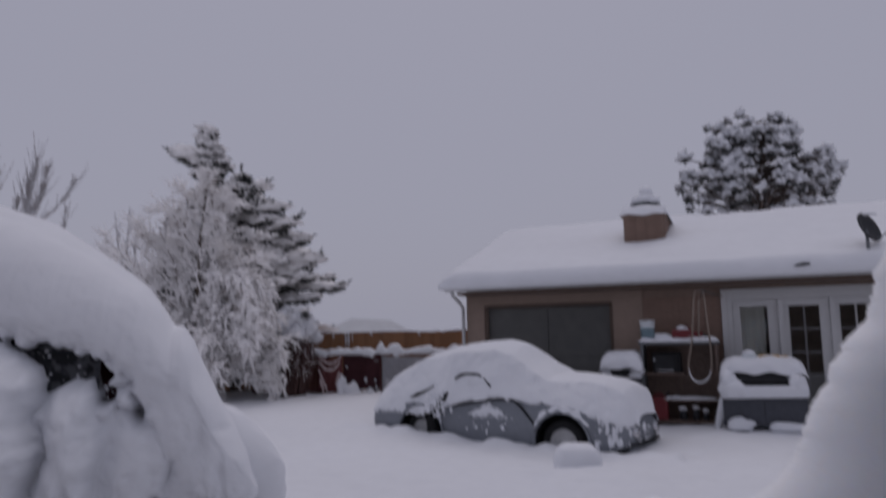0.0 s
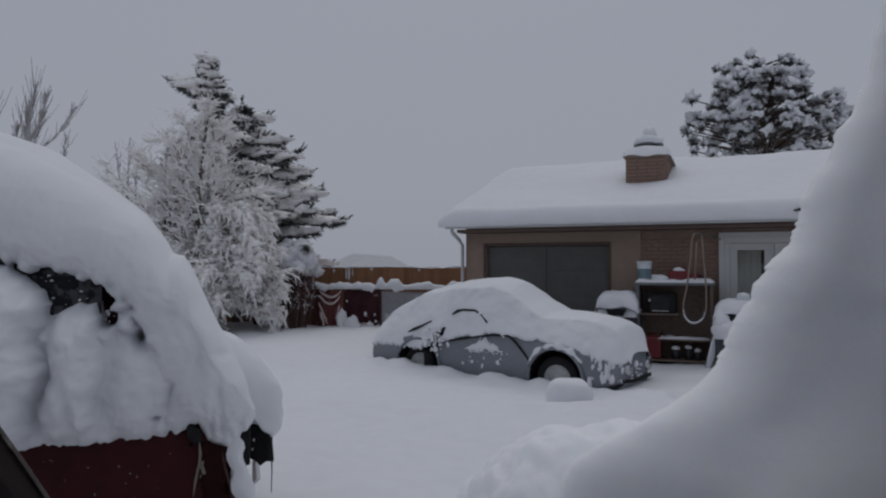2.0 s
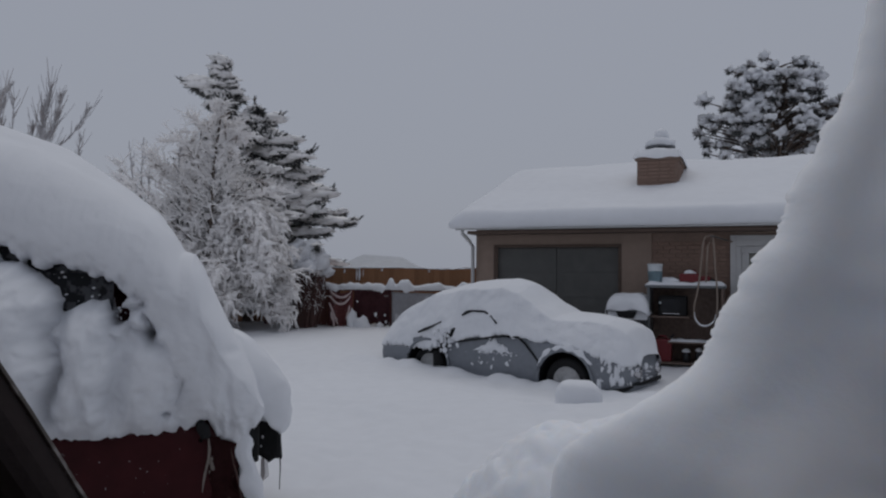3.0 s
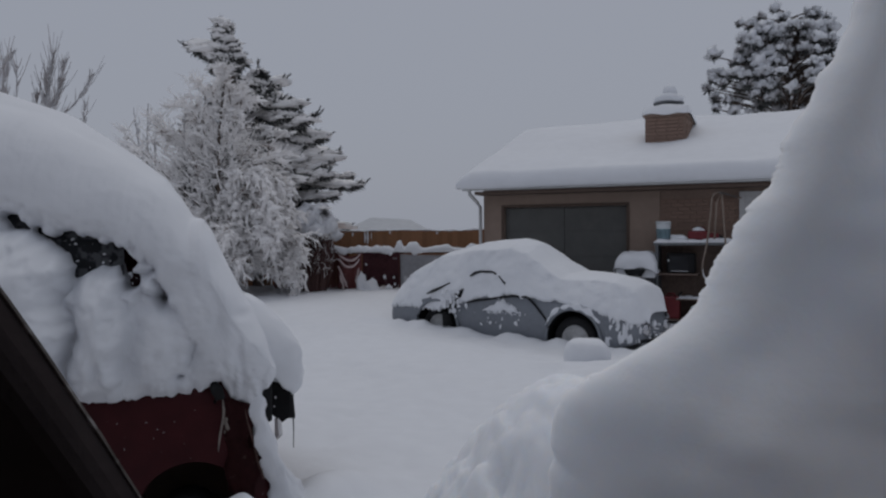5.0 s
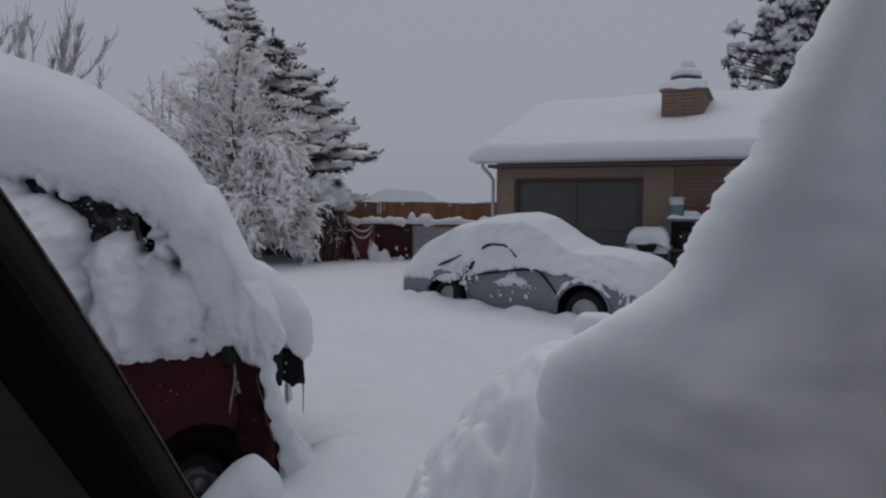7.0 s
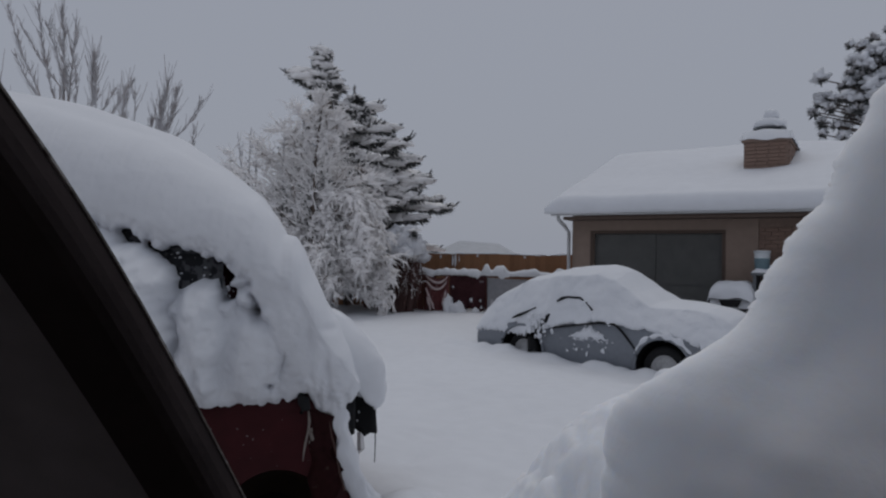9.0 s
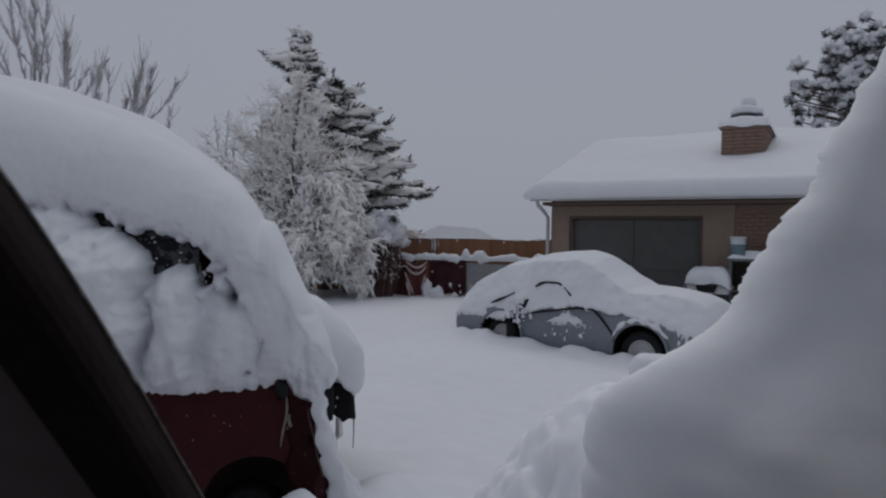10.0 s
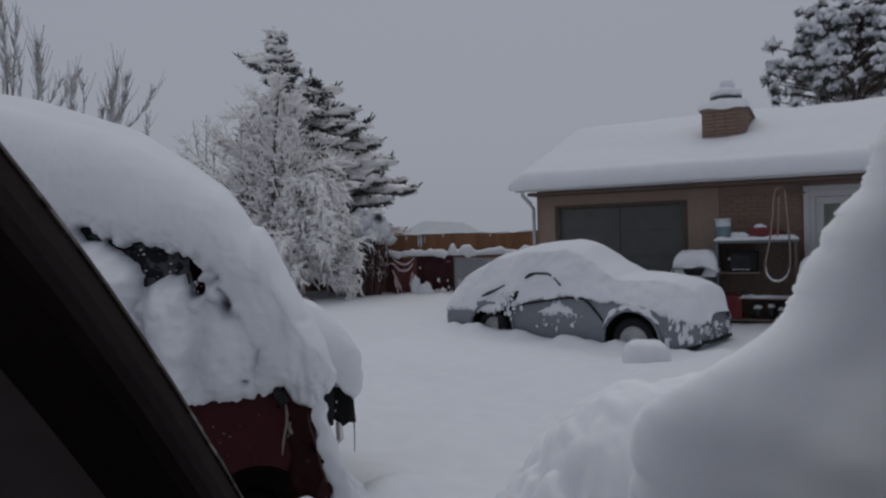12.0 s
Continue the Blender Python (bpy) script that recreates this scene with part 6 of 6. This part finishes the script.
def frosted_tree(m, limbs, label, seed):
    """A bare tree: an upright stem, thin brown limbs and a lace of fine twigs thick with frost."""
    random.seed(seed)
    t = thing("frosted_tree", m, label, "tree")
    wood, fine, snow, brown = Soup(), Soup(), Soup(), Soup()
    wood.twig([(-0.04, 0, -0.2), (-0.06, 0, 1.2), (-0.05, 0, 2.4), (-0.03, 0, 3.4), (0.06, 0, 4.2), (0.13, 0, 4.8)], 0.05, 0.010, 6)
    for z0, ang, rise, length, hang in limbs:
        d = Vector((math.cos(ang) * math.cos(rise), math.sin(ang) * math.cos(rise), math.sin(rise)))
        p = Vector((-0.05 + (0.06 * max(0, z0 - 3.2)), 0, z0))
        pts = [p]
        n = 8
        for i in range(n):
            d = (d + Vector((random.uniform(-0.16, 0.16), random.uniform(-0.16, 0.16), random.uniform(-0.08, 0.08) - hang * i / n))).normalized()
            pts.append(pts[-1] + d * length / n)
        wood.twig(pts, 0.010 + 0.004 * length, 0.004, 4)
        fine.twig([q + Vector((0, 0, 0.014)) for q in pts[1:]], 0.011, 0.007, 3)
        for i in range(1, n + 1):
            for j in range(4):
                q = pts[i] + (pts[i - 1] - pts[i]) * random.random()
                ax = (pts[i] - pts[i - 1]).normalized()
                v = Vector((random.gauss(0, 1), random.gauss(0, 1), random.gauss(0.1 - hang * 0.6, 0.7))).normalized()
                v = (ax * 0.9 + v * 0.9).normalized()
                ln = random.uniform(0.22, 0.58) * (1.05 - 0.35 * i / n) * min(1.0, 0.45 + 0.5 * length)
                m1 = q + v * ln * 0.5
                v2 = (v + Vector((random.uniform(-0.3, 0.3), random.uniform(-0.3, 0.3), random.uniform(-0.1, 0.15) - hang * 1.1))).normalized()
                m2 = m1 + v2 * ln * 0.5
                bare = j == 3 and i % 3 == 0
                (brown if bare else fine).twig([q, m1, m2], 0.008 if bare else 0.012 + 0.012 * (hang > 0.28), 0.006, 4)
                for g in range(6 if hang > 0.2 else 5):
                    s = random.random()
                    o = q.lerp(m1, s * 2) if s < 0.5 else m1.lerp(m2, s * 2 - 1)
                    w = (v2 * 0.8 + Vector((random.gauss(0, 0.6), random.gauss(0, 0.6), random.gauss(0.05 - hang * 0.8, 0.5)))).normalized()
                    l2 = random.uniform(0.07, 0.20)
                    (brown if bare else fine).twig([o, o + w * l2 * 0.6, o + w * l2 + Vector((0, 0, -0.03 * hang))], 0.006 if bare else 0.010 + 0.006 * (hang > 0.28), 0.005, 3)
                if random.random() < 0.12 + 0.45 * (hang > 0.25):
                    snow.clump(m1 + Vector((0, 0, 0.015)), (random.uniform(0.05, 0.13), 0.05, 0.04), math.atan2(v.y, v.x), 0.45)
    wood.build("trunk", BARK, t, "brown trunk streaked with frost")
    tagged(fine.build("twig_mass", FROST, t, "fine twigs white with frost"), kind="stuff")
    tagged(brown.build("bare_twig", BROWN_TWIG, t, "fine brown twigs free of frost"), kind="stuff")
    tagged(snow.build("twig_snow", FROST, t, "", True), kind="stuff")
    return t


random.seed(5)
limbs = []
for k in range(88):
    ang = k * 2.39996
    z0 = 0.55 + 3.75 * (k / 88)
    if math.sin(ang) < -0.30 and 1.5 < z0 < 4.0 and abs(math.cos(ang)) < 0.93:
        continue
    if z0 > 3.1 and k % 2:
        continue
    if z0 > 2.4:
        limbs.append((z0, ang, random.uniform(0.45, 0.95), float(np.interp(z0, [2.4, 3.4, 4.3], [1.6, 1.0, 0.42])) * random.uniform(0.75, 1.05), 0.13))
    else:
        right = max(0.0, math.cos(ang))
        limbs.append((z0, ang, random.uniform(0.35, 0.8), (1.35 + 0.30 * right) * random.uniform(0.75, 1.15), random.uniform(0.30, 0.50) if z0 < 1.7 else 0.24))
for z0, rise, ln in ((1.5, 0.85, 2.5), (1.7, 0.80, 2.3), (1.9, 0.72, 2.2), (1.3, 0.75, 2.2), (2.2, 0.85, 1.9), (2.4, 0.8, 1.7), (1.1, 0.7, 2.2), (1.6, 0.6, 2.0), (2.0, 0.55, 1.8), (1.4, 0.95, 2.4), (2.6, 0.7, 1.5), (1.8, 0.9, 2.1)):
    limbs.append((z0, math.pi + random.uniform(-0.3, 0.3), rise, ln, 0.04))
for k in range(22):
    limbs.append((0.75 + 0.075 * k, random.uniform(-0.8, 0.4), random.uniform(0.35, 0.75), random.uniform(1.35, 1.85), random.uniform(0.42, 0.62)))
frost = frosted_tree(pose(-6.2, 17.68, -0.53) @ Matrix.Diagonal((1.36, 1.36, 1.36, 1)), limbs, "bushy bare tree white with frost, drooping twigs", 5)
soup = Soup()
random.seed(6)
for x, z, x0 in ((-1.66, 3.78, -1.50), (-1.40, 4.0, -1.42), (-1.22, 3.72, -1.30), (-0.70, 4.02, -0.72), (0.02, 4.55, -0.02)):
    pts = [Vector((x0, 0.1, 1.9)), Vector((x0 * 0.99, 0.1, 2.7)), Vector((x * 0.5 + x0 * 0.5 - 0.02, 0.1, 3.3)), Vector((x, 0.1, z))]
    soup.twig(pts, 0.020, 0.010, 4)
    for _ in range(16):
        i = random.choice((1, 2, 2))
        q = pts[i].lerp(pts[i + 1], random.random())
        soup.twig([q, q + Vector((random.uniform(-0.07, 0.07), 0, 0.08)), q + Vector((random.uniform(-0.09, 0.09), 0, random.uniform(0.12, 0.25)))], 0.010, 0.006, 3)
soup.build("limb", FROST_DARK, frost, "upright grey shoots")


def shrub(m, label, seed):
    """A dark tangled bush with frosted hanging twigs and pads of snow on top."""
    random.seed(seed)
    t = thing("shrub", m, label, "shrub")
    brown, fine, snow = Soup(), Soup(), Soup()
    for k in range(190):
        a, top = random.uniform(0, math.tau), random.uniform(1.0, 1.95)
        r = 0.56 * math.sqrt(random.random())
        foot = Vector((r * 0.5 * math.cos(a), r * 0.5 * math.sin(a), -0.1))
        tip = Vector((r * math.cos(a), r * math.sin(a), top * (1 - 0.25 * (r / 0.62) ** 2)))
        mid = foot.lerp(tip, 0.55) + Vector((random.uniform(-0.1, 0.1), random.uniform(-0.1, 0.1), 0.1))
        brown.twig([foot, mid, tip], 0.020, 0.010, 3)
        for g in range(9):
            o = mid.lerp(tip, random.uniform(-0.6, 1.0))
            d = Vector((random.gauss(0, 0.6), random.gauss(0, 0.6), random.gauss(0.0, 0.6))).normalized()
            (brown if g % 6 else fine).twig([o, o + d * 0.10, o + d * 0.17 + Vector((0, 0, -0.07))], 0.009, 0.005, 3)
        if top > 1.62:
            w = random.uniform(0.12, 0.23)
            snow.clump(tip + Vector((0, -0.05, 0.05)), (w * 1.2, w * 1.1, w * 0.8), a, 0.5)
            for g in range(4):
                o = tip + Vector((random.uniform(-0.12, 0.12), -0.06, 0))
                fine.twig([o, o + Vector((random.uniform(-0.05, 0.05), -0.05, -0.10)), o + Vector((random.uniform(-0.08, 0.08), -0.06, -0.24))], 0.012, 0.006, 3)
    tagged(brown.build("brush", DARK_BRUSH, t, "dark brown twigs"), kind="stuff")
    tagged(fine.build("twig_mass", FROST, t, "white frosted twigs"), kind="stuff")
    tagged(snow.build("twig_snow", SNOW, t, "", True), kind="stuff")
    return t


shrub(pose(-4.22, 19.3, 0.0) @ Matrix.Diagonal((1.0, 0.9, 1.16, 1)), "dark bush with snow on top beside a frosted tree", 12)


def upright_tree(m, stems, label, seed):
    """A bare tree: smooth stems that fan out from a low fork, each with close-set upright side twigs, thickest below its tip."""
    random.seed(seed)
    t = thing("bare_tree", m, label, "tree", "bare trees behind a red car")
    wood, fine, pale = Soup(), Soup(), Soup()
    wood.twig([(0, 0, -0.3), (0.05, 0, 1.0), (0, 0, 2.0)], 0.14, 0.09, 8)
    for x0, z0, x1, z1, bow, full in stems:
        foot, knee, tip = Vector((0.3 * x0, 0, 1.8)), Vector((x0, random.uniform(-0.3, 0.3), z0)), Vector((x1, random.uniform(-0.5, 0.5), z1))
        mid = knee.lerp(tip, 0.5) + Vector((bow, 0, 0))
        pts = [foot] + [knee * (1 - a) ** 2 + mid * 2 * a * (1 - a) + tip * a * a for a in np.linspace(0, 1, 11)]
        pts = pts[:1] + [p + Vector((random.uniform(-0.018, 0.018), 0, 0)) for p in pts[1:]]
        fine.twig(pts, 0.018, 0.008, 5)
        pale.twig([p + Vector((0.008, -0.010, 0.006)) for p in pts[2:]], 0.015, 0.010, 4)
        way = (tip - knee).normalized()
        for k in range(int(58 * full * (tip - knee).length)):
            a = random.uniform(0.0, 1.0) ** (0.6 if full > 0.8 else 1.0)
            g = 1 + a * 10
            i = min(int(g), 10)
            q = pts[i].lerp(pts[i + 1], g - i)
            side = random.choice((-1, 1)) * random.uniform(0.15, 0.60)
            d = (way + Vector((side, random.uniform(-0.5, 0.5), 0.15))).normalized()
            ln = random.uniform(0.06, 0.26) * (2.4 if random.random() < 0.18 else 1.0)
            end = q + d * ln + Vector((0, 0, 0.25 * ln))
            (pale if random.random() < 0.58 else fine).twig([q, q + d * ln * 0.5, end], 0.0085, 0.005, 3)
    wood.build("trunk", BARK, t)
    tagged(fine.build("shoot_mass", SHOOT, t, "grey-brown shoots"), kind="stuff")
    tagged(pale.build("shoot_frost", FROST_DARK, t, "frost along the shoots"), kind="stuff")
    return t


upright_tree(pose(-11.1, 14.2, 0), [(-0.30, 5.0, -1.35, 7.12, -0.12, 0.55), (-0.05, 4.9, -0.50, 7.05, -0.14, 0.8), (0.05, 5.2, -0.72, 6.45, -0.10, 0.5), (0.0, 4.8, 0.05, 6.95, 0.10, 0.9), (0.05, 5.0, -0.22, 6.55, 0.12, 0.6), (0.15, 4.9, 0.62, 6.6, 0.02, 0.7), (0.15, 4.9, 0.30, 6.2, 0.10, 0.6), (-1.2, 4.6, -1.50, 6.1, -0.05, 0.5), (0.25, 4.7, 0.52, 5.75, 0.14, 0.5), (-0.2, 4.6, -0.9, 5.9, -0.1, 0.5)],
             "bare tree with a fan of long frosted shoots", 3)
upright_tree(pose(-9.0, 14.2, 0), [(-1.25, 4.3, -1.10, 5.80, 0.04, 1.3), (-1.15, 4.4, -1.02, 5.35, 0.10, 0.9), (-1.0, 4.3, -0.53, 5.42, 0.02, 0.8), (-0.95, 4.3, -0.92, 5.2, 0.0, 0.6), (-0.55, 4.0, -0.42, 5.02, 0.06, 0.9), (-0.45, 4.0, -0.20, 4.85, -0.06, 0.8), (-0.40, 3.9, -0.05, 4.95, 0.02, 0.5), (0.35, 3.7, 0.52, 5.25, -0.10, 0.9), (0.40, 3.7, 0.80, 5.05, 0.12, 0.9), (0.45, 3.8, 1.22, 4.86, 0.40, 0.7), (0.30, 3.8, 0.30, 4.85, -0.06, 1.2), (0.45, 3.7, 0.98, 4.6, 0.10, 0.9), (1.0, 3.6, 1.32, 4.15, 0.06, 0.7), (0.2, 3.6, 0.10, 4.5, -0.1, 1.0), (-1.45, 4.5, -1.45, 5.0, 0.0, 0.5)],
             "lower bare tree with short frosted shoots", 9)


def bushy_pine(m, r, h, label, seed):
    """A broad pine: limbs that end in round tufts of needles with snow on top."""
    random.seed(seed)
    t = thing("pine_tree", m, label, "tree")
    needles, snow, wood = Soup(), Soup(), Soup()
    wood.twig([(0, 0, -0.3), (0.1, 0, h * 0.45), (0, 0, h * 0.9)], 0.3, 0.06, 10)
    grey = Soup()
    lobes = [(-0.15, 0, 8.0, 1.35, 1.55), (-1.75, 0, 6.85, 1.15, 1.15), (2.05, 0.2, 7.0, 1.0, 1.2), (0.2, -0.6, 6.7, 2.0, 1.35), (-0.95, 0.2, 8.2, 0.8, 0.9), (0.85, 0.2, 8.5, 0.75, 0.9)]
    tufts = [(-2.6, 0, 6.0), (-2.1, -0.3, 5.8), (-1.4, -0.4, 5.7), (-0.6, -0.5, 5.8), (0.3, -0.6, 5.7), (1.1, -0.5, 5.9), (1.9, -0.3, 6.0), (2.6, 0, 6.1), (-1.0, -0.6, 6.2), (0.7, -0.7, 6.3), (2.2, -0.5, 6.4), (-1.78, 0, 9.05), (-2.72, 0, 7.9), (-0.55, 0, 9.55), (0.68, 0, 9.42), (1.25, 0, 8.95), (3.0, 0, 7.4), (2.5, 0, 8.1), (-2.9, 0, 6.7)]
    for k in range(300):
        if k < len(tufts):
            p = Vector(tufts[k])
        else:
            cx, cy, cz, lr, lh = lobes[k % 6]
            a, e = random.uniform(0, math.tau), math.asin(random.uniform(-0.8, 1.0))
            f = random.uniform(0.45, 1.0) ** 0.5 * (1 + 0.15 * math.sin(5 * a + 4 * e))
            p = Vector((cx + math.cos(a) * math.cos(e) * lr * f, cy + math.sin(a) * math.cos(e) * lr * f, cz + math.sin(e) * lh * f))
        rr = math.hypot(p.x, p.y)
        wood.twig([(0.0, 0.0, p.z - 0.35 * rr), p * 0.5 + Vector((0, 0, p.z * 0.5 - 0.12 * rr)), p], 0.05, 0.02, 4)
        s = random.uniform(0.22, 0.46)
        for g in range(85):
            d = Vector((random.gauss(0, 1), random.gauss(0, 1), random.gauss(0.15, 0.8)))
            d.normalize()
            (grey if d.z > -0.2 and g % 4 else needles).spike(p + d * s * 0.2, d, s * random.uniform(0.35, 0.70), 0.03)
        if random.random() < 0.72:
            w = s * random.uniform(0.38, 0.58)
            snow.clump(p + Vector((random.uniform(-0.2, 0.2) * s, -0.25 * s, s * random.uniform(0.15, 0.4))), (w * random.uniform(0.8, 1.3), w, w * random.uniform(0.6, 0.95)), random.uniform(0, 6), 0.8)
        for _ in range(random.choice((1, 2, 3, 5))):
            w = s * random.choice((0.12, 0.16, 0.22))
            snow.clump(p + Vector((random.uniform(-0.7, 0.7) * s, random.uniform(-0.8, 0.3) * s, s * random.uniform(-0.1, 0.45))), (w * random.uniform(0.8, 1.3), w, w), random.uniform(0, 6), 0.6)
    wood.build("trunk", BARK, t)
    tagged(needles.build("needles", NEEDLE, t, "dark needle tufts"), kind="stuff")
    tagged(grey.build("frosted_needles", FROST_DARK, t, "needle tips grey with frost"), kind="stuff")
    tagged(snow.build("tuft_snow", SNOW, t, "", True), kind="stuff")


bushy_pine(pose(11.6, 26.0, 0), 2.85, 9.15, "broad dark pine laden with snow behind the house", 4)

# ---- bricks of the wall and chimney ----
random.seed(11)


def brick_mesh(w):
    bm = boxes(((0, 0, 0), (w, 0.03, 0.058), 0.004))
    bmesh.ops.recalc_face_normals(bm, faces=bm.faces)
    me = bpy.data.meshes.new("brick")
    bm.to_mesh(me)
    bm.free()
    me.materials.append(BRICK)
    return me


FULL, HALF = brick_mesh(0.195), brick_mesh(0.092)
panel = [o for o in house.children if o.name.startswith("wall") and o.get("label") == "brick wall panel"][0]
for row in range(30):
    z = 0.0 + row * 0.0705
    x = BR[0] + 0.005 - (0.103 if row % 2 else 0)
    while x < BR[1] - 0.05:
        me = FULL
        if x < BR[0]:
            me, x = HALF, BR[0] + 0.005
        elif x + 0.2 > BR[1]:
            me = HALF
        ob = new("brick", me)
        ob.parent = panel
        ob.location = (x, 0.004 + random.uniform(-0.003, 0.003), z)
        x += 0.206 if me is FULL else 0.103
for face in range(2):
    for row in range(8):
        z = 3.22 + row * 0.0705
        for k in range(4 if face == 0 else 6):
            ob = new("brick", HALF if (k == 3 and face == 0) else FULL)
            ob.parent = chimney
            o = k * 0.206 + (0.03 if row % 2 else 0.0)
            if face == 0:
                ob.location = (CH[0] + 0.005 + o, CH[1] - 0.02 + random.uniform(-0.003, 0.003), z)
            else:
                ob.location, ob.rotation_euler = (CH[2] + 0.02 + random.uniform(-0.003, 0.003), CH[1] + 0.005 + o, z), (0, 0, math.pi / 2)
